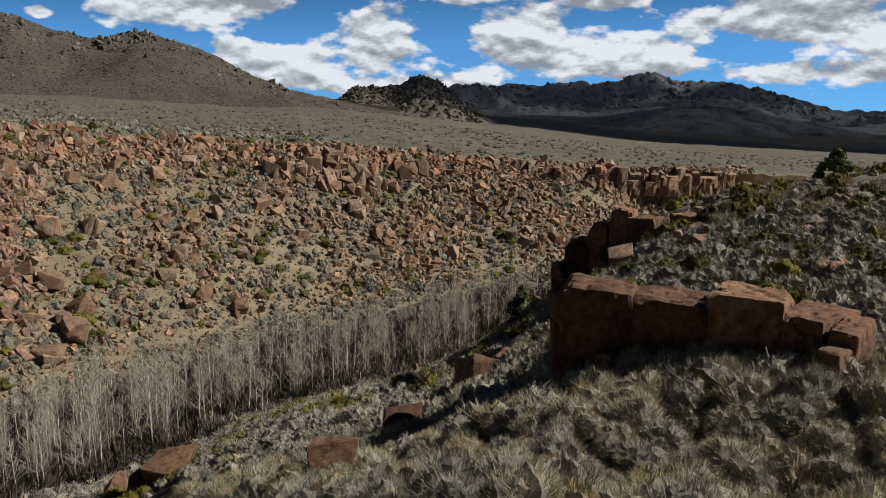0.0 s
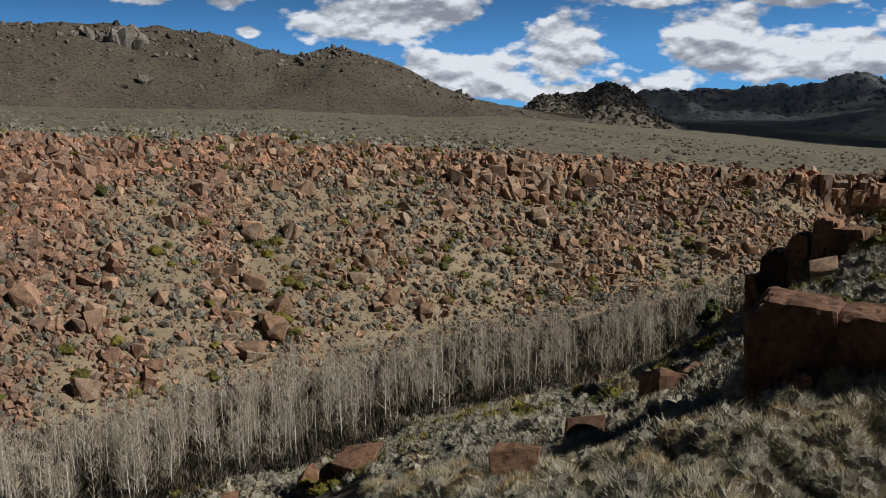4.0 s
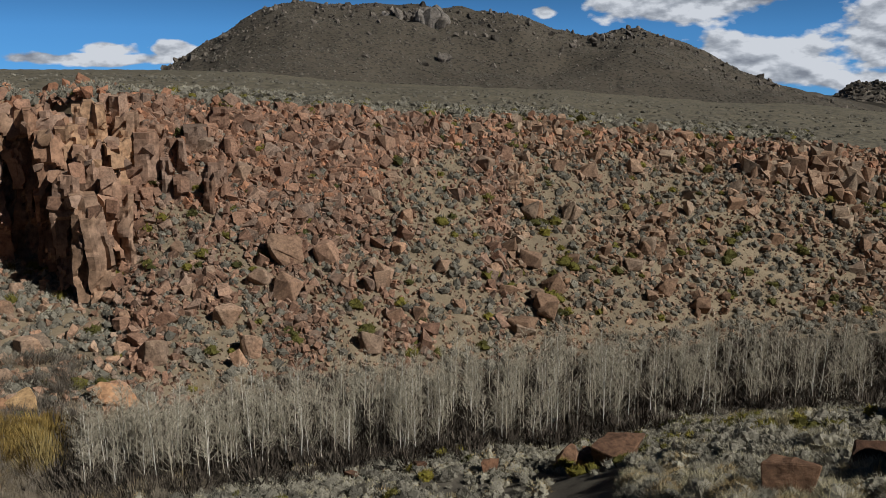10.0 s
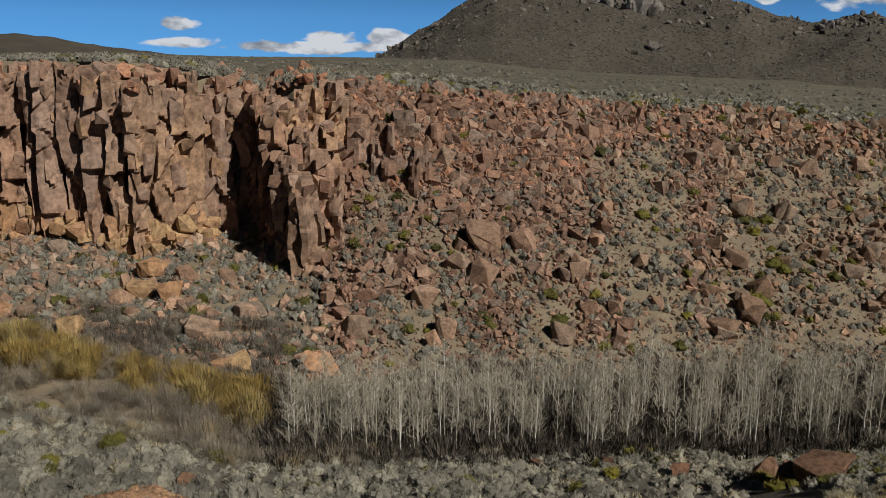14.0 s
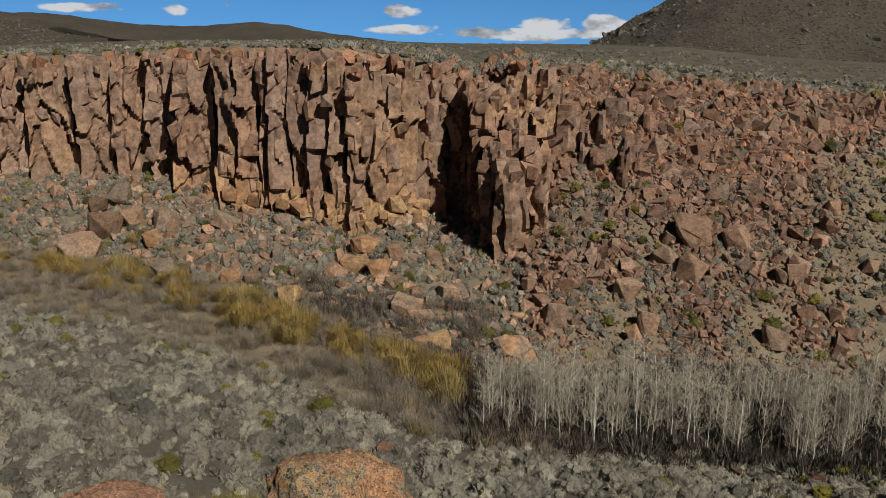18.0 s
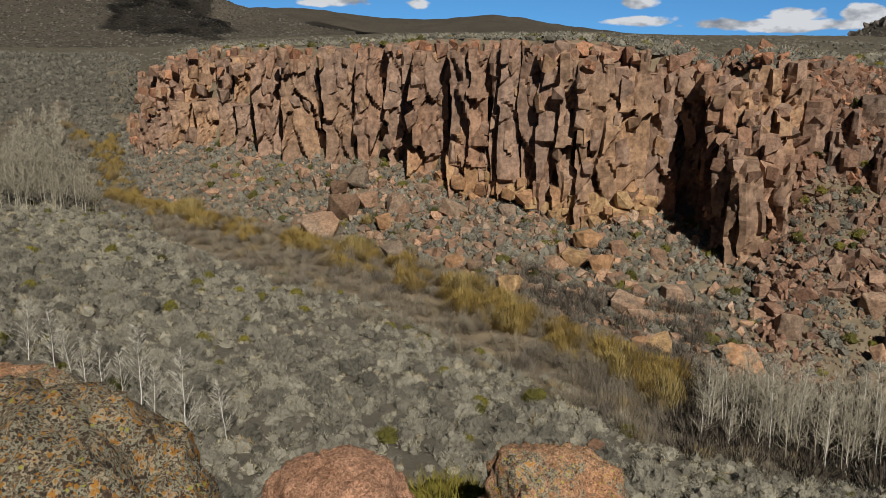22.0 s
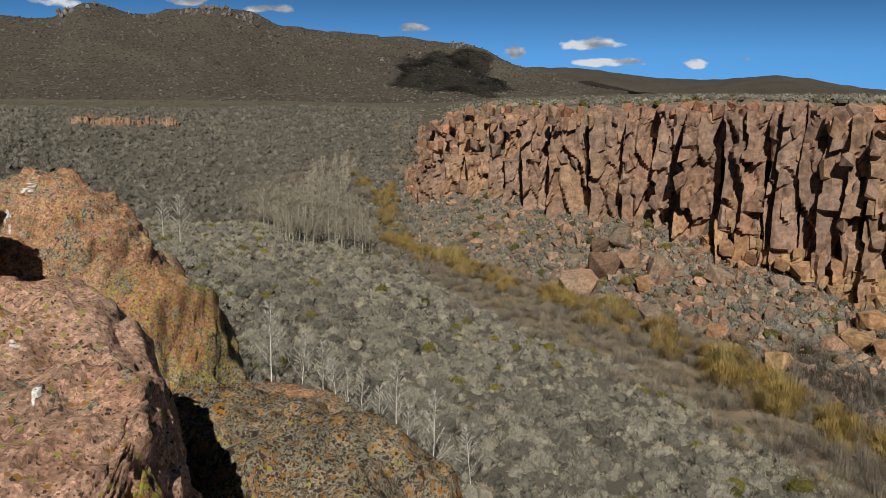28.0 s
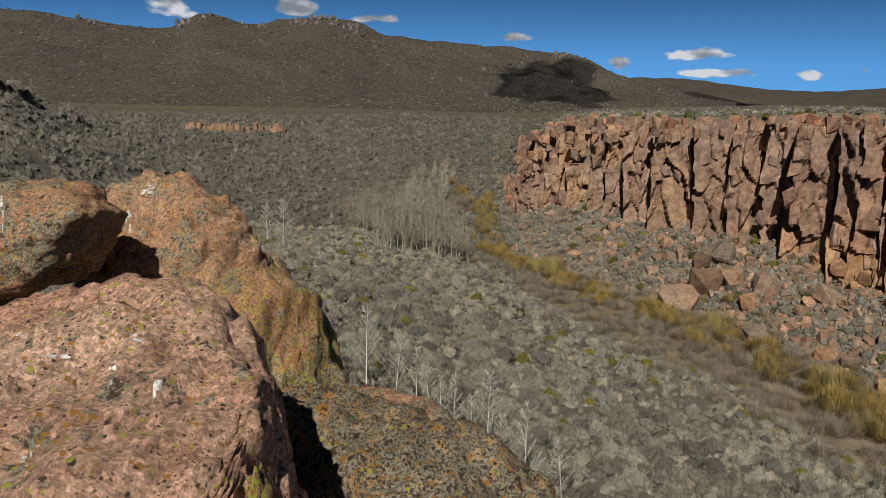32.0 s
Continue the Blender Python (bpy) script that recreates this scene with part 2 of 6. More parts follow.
SOIL = soil_material("slope_soil", (0.106, 0.0936, 0.0749), (0.156, 0.137, 0.109), (0.0811, 0.0736, 0.0593), 1.1, 0.36, 0.06)
# darker brown ground in the strip where the aspens stand
GROVE_FLOOR = soil_material("grove_floor", (0.06, 0.048, 0.036), (0.088, 0.072, 0.052), (0.04, 0.032, 0.024), 1.4, 0.40)
TALUS_SOIL = soil_material("talus_gravel", (0.185, 0.145, 0.097), (0.275, 0.22, 0.15), (0.12, 0.096, 0.07), 1.8, 0.34, 0.3)
PLAIN_SOIL = soil_material("sage_plain", (0.123, 0.107, 0.0754), (0.164, 0.143, 0.102), (0.0697, 0.064, 0.0476), 0.55, 0.55)
HILL_SOIL = soil_material("hill_scrub", (0.068, 0.0578, 0.0442), (0.0978, 0.0816, 0.062), (0.034, 0.0306, 0.0238), 0.25, 0.5)

# ---- lie of the land: lines round the viewpoint, as bearing, distance, height ----
LEDGE = ((-180, 4, -1.9), (-126, 4.2, -2.4), (-60, 4.4, -2.9), (-20, 4.4, -3.2), (0, 4.2, -2.9), (30, 4, -2.6), (90, 4, -1.5), (180, 4, -1.9))
DROP = ((-180, 20, 1), (-150, 18, -2), (-126, 20, -5.2), (-115, 25, -9), (-105, 29, -15), (-91, 29, -17.6), (-81, 29.5, -18.2), (-58, 33, -19.4), (-45, 35, -20), (-30, 36, -20.4),
        (-20, 33, -17.3), (-10, 21, -10.3), (0, 13.5, -6.8), (8, 12.5, -6.1), (16, 12.5, -6.2), (28, 11.5, -5.7), (60, 14, -3), (120, 20, 1), (180, 20, 1))
SHOULDER = ((-180, 60, 4), (-150, 60, -1), (-126, 60, -8), (-115, 70, -12), (-105, 70, -16.2), (-96, 62, -18.2), (-91, 55, -18.9), (-81, 48, -20), (-70, 44, -20.8), (-58, 40, -21.3),
            (-45, 41, -22), (-30, 43, -22.3), (-20, 44, -20.9), (-10, 41, -16.9), (0, 40, -14.3), (8, 41, -10.7), (12, 46, -8.4), (15.6, 48, -6.9), (21.4, 52, -5.9),
            (27, 55, -5.3), (40, 58, -4), (60, 60, 0), (120, 60, 4), (180, 60, 4))
BANK = ((-180, 90, 6), (-150, 90, 0), (-126, 90, -9.6), (-115, 120, -16.9), (-105, 137, -21.7), (-96, 112, -22.2), (-91, 90, -22.3), (-81.5, 71, -22.3), (-70, 56.5, -22.7), (-58, 47, -23),
        (-50, 45.5, -23.1), (-45, 46, -23.3), (-33, 48, -23.5), (-21.5, 52, -23.8), (-12, 58.5, -24), (-3.3, 63.5, -24.1), (4.6, 77, -24.2), (8.5, 92, -24.4), (20, 140, -24.4),
        (32, 190, -24.6), (60, 120, 2), (120, 90, 6), (180, 90, 6))
TOE = ((-180, 120, 8), (-150, 120, 2), (-126, 122, -9), (-115, 160, -18), (-105, 195, -20.5), (-100, 185, -20.5), (-97.5, 150, -21.2), (-96, 124, -21.8), (-91, 111, -22), (-84.6, 98, -22.3),
       (-75.8, 82, -22.4), (-70, 72, -22.6), (-64, 63, -23), (-58.8, 59, -23.3), (-45, 62, -23.5), (-33, 64.5, -23.6), (-22, 72, -23.8), (-14, 81, -24), (-7, 88.5, -24),
       (0.7, 97.5, -24.2), (6.5, 102.5, -24.4), (20, 150, -24.4), (32, 200, -24.6), (60, 150, 3), (120, 120, 8), (180, 120, 8))
FOOT = ((-180, 160, 10), (-150, 160, 5), (-126, 150, -6), (-115, 215, -14), (-105, 240, -12), (-98, 240, -13), (-95.4, 190, -18.5), (-94.0, 150, -19.8), (-92.8, 142, -18.3), (-90.4, 136, -16.3),
        (-84.2, 118, -16.7), (-77.2, 107, -15.8), (-73.6, 98, -17.4), (-68, 91, -18.2), (-65, 87, -19.4), (-62, 87, -18), (-58.3, 90, -18), (-56, 88, -18), (-54, 84, -17.6),
        (-50, 80, -14.8), (-42, 79, -15), (-33, 82, -14.2), (-22, 92, -14.8), (-14, 100, -15.8), (-7, 106, -16.8), (0.7, 113, -17.9), (8, 120, -19), (20, 165, -22), (32, 215, -24),
        (60, 190, 5), (120, 160, 10), (180, 160, 10))
RIM = ((-180, 200, 12), (-150, 200, 8), (-126, 180, 0), (-121, 250, -6.5), (-116, 255, -7.2), (-109, 262, -8.2), (-102, 280, -6.9), (-97.5, 290, -7.5), (-94.8, 285, -7.6), (-93.2, 200, -8.5), (-92.3, 160, -6.5), (-91.2, 151, -4.2),
       (-88.6, 142, -3.0), (-81, 122, -2.1), (-73.5, 106, -1.0), (-66, 94, -1.0), (-62.8, 92.5, -1.6), (-59.2, 93, -2.4), (-57, 94, -3.9), (-53.5, 90, -2.8), (-47.6, 91, -3.4),
       (-37.4, 94, -4.9), (-33.7, 96, -5.8), (-26, 102, -5.9), (-20, 108, -7.7), (-14.3, 113, -8.7), (-7, 117, -9.9), (0.5, 123, -11.6), (8, 130, -13.2), (14, 140, -14.5),
       (19, 155, -16.3), (32, 220, -23), (60, 240, 7), (120, 200, 12), (180, 200, 12))
PLAIN = ((-180, 420, 20), (-150, 420, 5), (-126, 420, -5.8), (-116, 420, -7.3), (-105, 420, -7.3), (-94, 420, -8.4), (-88, 400, -4), (-75, 400, -1.2), (-65, 400, -0.8), (-57, 400, -2.6), (-46, 400, -3),
         (-36, 400, -8.4), (-25, 400, -10.6), (-14, 400, -15.4), (-7, 400, -17), (4, 400, -25), (15, 400, -31.5), (25, 400, -33), (40, 400, -33), (80, 420, 8), (120, 420, 20), (180, 420, 20))
FAR = ((-180, 1000, 40), (-130, 1000, -12), (-94, 1000, -16), (-75, 1000, -5), (-50, 1000, -5.5), (-36, 1000, -20), (-14, 1000, -40), (-5, 1000, -48), (4, 1000, -58), (15, 1000, -75), (27, 1000, -78), (60, 1000, -40), (110, 1000, 30), (180, 1000, 40))
EDGE = ((-180, 4800, -30), (-60, 4800, -30), (-40, 4800, -60), (0, 4800, -200), (30, 4800, -220), (90, 4800, -80), (180, 4800, -30))
LINES = (((-180, 0.02, -1.7), (180, 0.02, -1.7)), LEDGE, DROP, SHOULDER, BANK, TOE, FOOT, RIM, PLAIN, FAR, EDGE)


def pchip(x, xs, ys):
    """Smooth interpolation that never overshoots its knots."""
    xs, ys = np.asarray(xs, float), np.asarray(ys, float)
    h, s = np.diff(xs), np.diff(ys) / np.diff(xs)
    d = np.zeros(len(xs))
    if len(xs) > 2:
        same = s[:-1] * s[1:] > 0
        w1, w2 = 2 * h[1:] + h[:-1], h[1:] + 2 * h[:-1]
        with np.errstate(divide="ignore", invalid="ignore"):
            d[1:-1] = np.where(same, (w1 + w2) / (w1 / s[:-1] + w2 / s[1:]), 0.0)
    i = np.clip(np.searchsorted(xs, x) - 1, 0, len(h) - 1)
    t = (x - xs[i]) / h[i]
    t2, t3 = t * t, t * t * t
    return (2 * t3 - 3 * t2 + 1) * ys[i] + (t3 - 2 * t2 + t) * h[i] * d[i] + (3 * t2 - 2 * t3) * ys[i + 1] + (t3 - t2) * h[i] * d[i + 1]


def line_at(line, b):
    k = list(zip(*line))
    return pchip(b, k[0], k[1]), pchip(b, k[0], k[2])


def rough_of(d):
    """How uneven the ground is at a distance."""
    return np.interp(d, (0, 5, 15, 60, 200, 500, 5000), (0.05, 0.15, 0.35, 0.45, 0.6, 1.2, 3.0))


def uneven(b, d):
    p = place(b, d, np.zeros_like(d))
    return rough_of(d) * (0.6 * fbm(p / 9.0, 3, 11) + 0.35 * fbm(p / 2.2, 2, 23) * (d < 220))


def lay(b, v):
    """The ground at a bearing and a place v between the lines (2.5 is half way from the third to the fourth)."""
    b, v = np.asarray(b, float), np.asarray(v, float)
    D, Z = zip(*[line_at(l, b) for l in LINES])
    D, Z = np.array(D), np.array(Z)
    k = np.clip(v.astype(int), 0, len(LINES) - 2)
    t, j = v - k, np.arange(len(b))
    d = D[k, j] * (1 - t) + D[k + 1, j] * t
    far = k >= 7
    d = np.where(far, D[k, j] * (D[k + 1, j] / D[k, j]) ** t, d)
    u = (d - D[k, j]) / (D[k + 1, j] - D[k, j])
    z = Z[k, j] * (1 - u) + Z[k + 1, j] * u
    return d, z + uneven(b, d)


def ground_height(b, d):
    """The ground's height at bearings and distances."""
    b, d = np.asarray(b, float), np.asarray(d, float)
    D, Z = zip(*[line_at(l, b) for l in LINES])
    D, Z = np.array(D), np.array(Z)
    z = Z[0].copy()
    for k in range(len(LINES) - 1):
        u = (d - D[k]) / (D[k + 1] - D[k])
        z = np.where((u >= 0) & (u <= 1), Z[k] * (1 - u) + Z[k + 1] * u, z)
    return z + uneven(b, d)


def make_ground():
    b = np.concatenate([np.arange(-180, -130, 2.5), np.arange(-130, 34, 0.3), np.linspace(34, 180, 60)])
    steps = (4, 12, 18, 20, 16, 16, 20, 24, 16, 12)
    v = np.concatenate([[k + i / n for i in range(n)] for k, n in enumerate(steps)] + [[len(steps) - 1e-6]])
    B, V = np.meshgrid(b, v, indexing="ij")
    d, z = lay(B.ravel(), V.ravel())
    verts = place(B.ravel(), d, z)
    nb, nv = len(b), len(v)
    i, j = np.meshgrid(np.arange(nb - 1), np.arange(nv - 1), indexing="ij")
    a = (i * nv + j).ravel()
    faces = np.stack([a, a + 1, a + nv + 1, a + nv], -1)
    vm = V.ravel()[a]
    slots = np.where(vm < 4.0, 0, np.where(vm < 7.0, np.where(B.ravel()[a] < -95.5, 0, 1), 2))
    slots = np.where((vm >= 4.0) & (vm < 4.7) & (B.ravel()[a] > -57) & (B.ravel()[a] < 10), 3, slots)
    me = mesh_of("ground", verts, faces, [SOIL, TALUS_SOIL, PLAIN_SOIL, GROVE_FLOOR], smooth=True, slots=slots)
    tagged(new("ground", me), "dry canyon ground of tan soil, gravel and sage scrub", "ground", kind="structure")


make_ground()


def hill(name, crest, label, mat, depth, rugged, step=0.25, seed=3):
    """A hill whose crest follows bearing, distance, height; it falls off to both sides."""
    b = np.arange(crest[0][0], crest[-1][0] + 1e-6, step)
    d0, z0 = line_at(crest, b)
    d0 = d0 + 0.0 * b
    base = ground_height(b, d0 - depth) - 12
    s = np.concatenate([np.linspace(-1, 0, 44), np.linspace(0.04, 0.8, 12)])
    B, S = np.meshgrid(b, s, indexing="ij")
    H, D0, G = (np.repeat(a[:, None], len(s), 1) for a in (z0, d0, base))
    prof = np.where(S <= 0, (1 + S) ** 1.55, 1 - np.abs(S) ** 1.3)
    d = D0 + S * depth
    p = place(B.ravel(), d.ravel(), np.zeros(B.size))
    n = fbm(p / (depth * 0.35), 5, seed, 0.55).reshape(B.shape)
    lumps = np.abs(fbm(p / (depth * 0.09), 3, seed + 9)).reshape(B.shape)
    rise = H - G
    taper = np.clip(prof * 3, 0, 1) * np.clip(-S * 6 + 0.12, 0.12, 1)
    z = G + rise * prof + n * rugged * taper * 1.0 + lumps * rugged * 0.35 * np.clip(prof * 2 - 0.5, 0, 1)
    verts = place(B.ravel(), d.ravel(), z.ravel())
    nb, ns = B.shape
    i, j = np.meshgrid(np.arange(nb - 1), np.arange(ns - 1), indexing="ij")
    a = (i * ns + j).ravel()
    faces = np.stack([a, a + 1, a + ns + 1, a + ns], -1)
    tagged(new(name, mesh_of(name, verts, faces, mat, smooth=True)), label, "hill", kind="structure")


def crest_of(d, *knots):
    return tuple((b, d, d * math.tan(radians(el))) for b, el in knots)


HILL_A = crest_of(820, (-52, -0.9), (-49.6, -0.4), (-47.1, 1.0), (-45.2, 2.16), (-43.6, 3.2), (-41.5, 3.8), (-36.7, 3.8), (-32.6, 3.65), (-27.3, 3.2), (-24, 2.2), (-21.8, 1.85), (-19.2, 2.2), (-16.2, 1.45), (-12.1, -0.4), (-7.6, -1.9), (-3, -2.9))
KNOLL = crest_of(1050, (-9, -2.6), (-7.7, -2.1), (-5.5, -0.9), (-3.3, -0.9), (-1.6, -0.2), (0.5, -1.1), (1.6, -2.2), (3.5, -3.2))
RANGE = crest_of(2700, (-4, -2.6), (1.6, -1.25), (5.7, -0.83), (9, -0.8), (11.5, -0.5), (13.7, 0.1), (15.5, -0.54), (17.9, -0.51), (22, -1.6), (25.2, -2.35), (27.3, -2.4), (36, -2.8))
FOOTHILL = crest_of(1700, (5, -3.6), (9, -3.2), (13, -2.3), (17, -1.9), (21, -2.5), (27, -3.6), (34, -4.0))
HILL_B = crest_of(950, (-150, 2), (-140, 3.6), (-125.7, 4.5), (-121.2, 4.1), (-116.3, 3.8), (-114.6, 4.7), (-111.1, 4.35), (-107.9, 4.85), (-105, 4.7), (-102.8, 3.9), (-98.3, 3.45), (-92.7, 3.0), (-90.5, 2.8), (-87.9, 1.8), (-85, 0.9), (-80, -0.3))
HILL_C = crest_of(1900, (-96, 1.2), (-90, 1.4), (-84, 1.4), (-80, 1.0), (-76.5, 0.7), (-74.5, 0.72), (-71.2, 0.95), (-66, 0.28), (-60, -0.4), (-54, -0.6))
hill("hill_broad", HILL_A, "broad brown scrub hill with scattered rock outcrops", HILL_SOIL, 330, 9)
CRAG_ROCK = rock_material("crag_rock", (0.15, 0.125, 0.10), (0.19, 0.165, 0.13), (0.25, 0.215, 0.175), 0.8, 0.5, scale=0.3)
hill("hill_knoll", KNOLL, "dark craggy knoll of bare rock at the edge of the plain", CRAG_ROCK, 150, 9, 0.1)
# paler and bluer than the near hills: distance haze put into the colour
RANGE_SOIL = soil_material("hazed_range_scrub", (0.17, 0.175, 0.18), (0.23, 0.235, 0.24), (0.10, 0.105, 0.11), 0.05, 0.5)
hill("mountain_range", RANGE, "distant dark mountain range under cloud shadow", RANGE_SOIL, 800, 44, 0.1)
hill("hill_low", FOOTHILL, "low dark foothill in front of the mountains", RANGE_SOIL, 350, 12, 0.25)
hill("hill_long", HILL_B, "long brown scrub hill with small rocky crests", HILL_SOIL, 420, 11)
hill("hill_flat", HILL_C, "low flat-topped hills far behind the cliff", HILL_SOIL, 500, 7)

# ---- rocks ----


def ico(sub):
    bm = bmesh.new()
    bmesh.ops.create_icosphere(bm, subdivisions=sub, radius=1.0)
    v = np.array([x.co[:] for x in bm.verts])
    f = np.array([[x.index for x in q.verts] for q in bm.faces])
    bm.free()
    return v, f


ICO = {k: ico(k) for k in (1, 2, 3, 4, 5, 6)}


def rock_shape(seed, sub=2, cuts=9, size=(1, 0.8, 0.7), rough=0.05, tight=0.42):
    """An angular boulder: a ball cut flat by random planes, then roughened."""
    r = np.random.RandomState(seed)
    v, f = ICO[sub]
    v = v * 1.25
    for _ in range(cuts):
        n = r.normal(size=3)
        n /= np.linalg.norm(n)
        over = v @ n - r.uniform(tight, 0.85)
        v = v - np.clip(over, 0, None)[:, None] * n
    v = v * np.array(size)
    v = v + (fbm(v * 2.2 + seed, 3, seed) * rough)[:, None] * v
    return v, f


def hull_shape(seed, size=(1, 0.85, 0.7), jitter=0.28, cuts=0, rough=0.0):
    """A broken block with flat faces and sharp edges: the hull of a box whose corners are knocked off."""
    r = np.random.RandomState(seed)
    bm = bmesh.new()
    for x in (-1, 1):
        for y in (-1, 1):
            for z in (-1, 1):
                c = np.array((x, y, z)) * 0.56 + r.uniform(-jitter, jitter, 3)
                for _ in range(1 if r.rand() < 0.45 else 2):
                    bm.verts.new(c + r.uniform(-0.30, 0.30, 3))
    got = bmesh.ops.convex_hull(bm, input=bm.verts)
    bmesh.ops.delete(bm, geom=[g for g in got["geom_interior"] if isinstance(g, bmesh.types.BMVert)], context="VERTS")
    if cuts:
        bmesh.ops.bevel(bm, geom=bm.edges[:], offset=0.045, segments=1, affect="EDGES")
        bmesh.ops.triangulate(bm, faces=bm.faces[:])
        bmesh.ops.subdivide_edges(bm, edges=bm.edges[:], cuts=cuts, use_grid_fill=True)
    bmesh.ops.triangulate(bm, faces=bm.faces[:])
    bm.verts.index_update()
    v = np.array([x.co[:] for x in bm.verts])
    f = np.array([[x.index for x in q.verts] for q in bm.faces])
    bm.free()
    if rough:
        v = v + (v / np.linalg.norm(v, axis=1)[:, None]) * (rough * fbm(v * 2.6 + seed, 3, seed))[:, None]
    return v / np.abs(v).max(0) * np.array(size), f


def turn(r):
    return np.array(Euler((r.uniform(0, 6.28), r.uniform(0, 6.28), r.uniform(0, 6.28))).to_matrix())


def turn_small(r):
    return np.array(Euler((r.uniform(-0.12, 0.12), r.uniform(-0.12, 0.12), r.uniform(-0.6, 0.6))).to_matrix())


def strew(name, b, d, size, shapes, mat, label, sink=0.25, seed=1, lift=None):
    """Many rocks in one mesh of stuff."""
    r = np.random.RandomState(seed)
    z = ground_height(b, d) if lift is None else lift
    c = place(b, d, z)
    vs, fs, off = [], [], 0
    for i in range(len(b)):
        v, f = shapes[r.randint(len(shapes))]
        w = (v @ turn(r).T) * size[i]
        w[:, 2] += size[i] * (0.75 - sink * 2)
        vs.append(w + c[i]), fs.append(f + off)
        off += len(v)
    return stuff(name, np.concatenate(vs), np.concatenate(fs), mat, label, "rocks")


SMALL = [hull_shape(100 + k, (1, 0.86, 0.62 + 0.03 * (k % 5)), 0.3) for k in range(16)]
MEDIUM = [hull_shape(200 + k, (1, 0.8 + 0.03 * (k % 4), 0.62 + 0.03 * (k % 6)), 0.26, 0) for k in range(18)]
rng = np.random.RandomState(5)


def talus(n, b0, b1, v0, v1, power=1.0, clump=0.0):
    """Places on the canyon side; with clump, drawn together into streams of rock."""
    m = n * 5 if clump else n
    b = rng.uniform(b0, b1, m)
    v = v0 + (v1 - v0) * rng.uniform(0, 1, m) ** power
    d, _ = lay(b, v)
    if clump:
        p = np.stack([b / 3.4, v * 1.6, 0 * b], -1)
        want = 0.5 + clump * fbm(p, 3, 61) + 0.5 * clump * (v - 6.0)
        keep = np.where(rng.uniform(0, 1, m) < want)[0][:n]
        b, d = b[keep], d[keep]
    return b, d


def rock_sizes(n, lo, hi, k=2.2):
    return lo * (1 - rng.uniform(0, 1, n) * (1 - (lo / hi) ** k)) ** (-1 / k)


for b0, b1, n, mat, where in ((-53, -27, 5000, ROCK_WARM, "warm brown"), (-27, 20, 6400, ROCK, "grey brown")):
    b, d = talus(n, b0, b1, 4.95, 7.0, 0.92, 0.7)
    strew("talus_rubble", b, d, rock_sizes(len(b), 0.20, 0.62, 1.9), SMALL, mat, where + " rubble of broken tuff on the canyon side", seed=n)
    n = n * 4 // 10
    b, d = talus(n, b0, b1, 5.1, 7.0, 0.8, 1.2)
    strew("talus_blocks", b, d, rock_sizes(len(b), 0.36, 1.05, 2.6), MEDIUM, mat, where + " angular blocks of tuff piled on the canyon side", seed=n)
b, d = talus(15000, -53, 14, 4.75, 7.0, 1.0)
strew("talus_stones", b, d, rock_sizes(15000, 0.11, 0.34, 1.9), SMALL, ROCK, "small broken stones between the talus blocks", seed=9)
b, d = talus(1500, -53, 12, 6.62, 7.03)
strew("rim_rubble", b, d, rock_sizes(1500, 0.28, 0.85), SMALL, ROCK_RED, "heap of orange red blocks below the rim")
b, d = talus(1500, -51, -35, 6.15, 6.95, 0.8)
strew("red_slide", b, d, rock_sizes(1500, 0.24, 0.68), SMALL, ROCK_RED, "slide of red broken blocks below the rim", seed=19)
b, d = talus(110, -60, -52, 6.96, 7.12)
strew("rim_stones", b, d, rock_sizes(110, 0.4, 1.2), SMALL, ROCK_RED, "orange red stones on the broken rim")
b, d = talus(2800, -94.5, -53, 5.0, 6.02)
strew("cliff_rubble", b, d, rock_sizes(2800, 0.2, 0.9), SMALL, ROCK_PALE, "rubble of pinkish tuff below the cliff")

# ---- the cliff ----


def tube(points, radii, sides=5):
    """A tapered tube along points, as arrays of vertices and triangles."""
    p = np.asarray(points, float)
    n = len(p)
    way = np.gradient(p, axis=0)
    way /= np.linalg.norm(way, axis=1)[:, None] + 1e-9
    side = np.cross(way, (0.31, 0.9, 0.22))
    side /= np.linalg.norm(side, axis=1)[:, None] + 1e-9
    up = np.cross(way, side)
    a = np.arange(sides) * 2 * np.pi / sides
    v = p[:, None] + np.asarray(radii)[:, None, None] * (np.cos(a)[None, :, None] * side[:, None] + np.sin(a)[None, :, None] * up[:, None])
    f = []
    for i in range(n - 1):
        for j in range(sides):
            q, w = i * sides + j, i * sides + (j + 1) % sides
            f += [(q, w, w + sides), (q, w + sides, q + sides)]
    return v.reshape(-1, 3), np.array(f)


def join(pieces):
    vs, fs, off = [], [], 0
    for v, f in pieces:
        vs.append(v), fs.append(f + off)
        off += len(v)
    return np.concatenate(vs), np.concatenate(fs)


def winding(z, seed):
    """How far a joint strays sideways at a height: in steps, where cross joints cut it."""
    q = np.stack([z.ravel() / 5.0, 0 * z.ravel() + seed * 3.3, 0 * z.ravel()], -1)
    step = np.stack([np.floor(z.ravel() / 1.9 + seed * 0.37) * 0.83, 0 * z.ravel() + seed * 1.9, 0 * z.ravel()], -1)
    return (0.30 * vnoise(q, 5) + 0.28 * vnoise(step, 6)).reshape(z.shape)


def opening(z, seed, wide):
    """Half the width by which a joint gapes at a height."""
    q = np.stack([z.ravel() / 4.2, 0 * z.ravel() + seed * 5.1, 0 * z.ravel()], -1)
    return (wide / 2 * np.clip(1.9 * vnoise(q, 9) + 0.35, -0.2, 1.15)).reshape(z.shape)


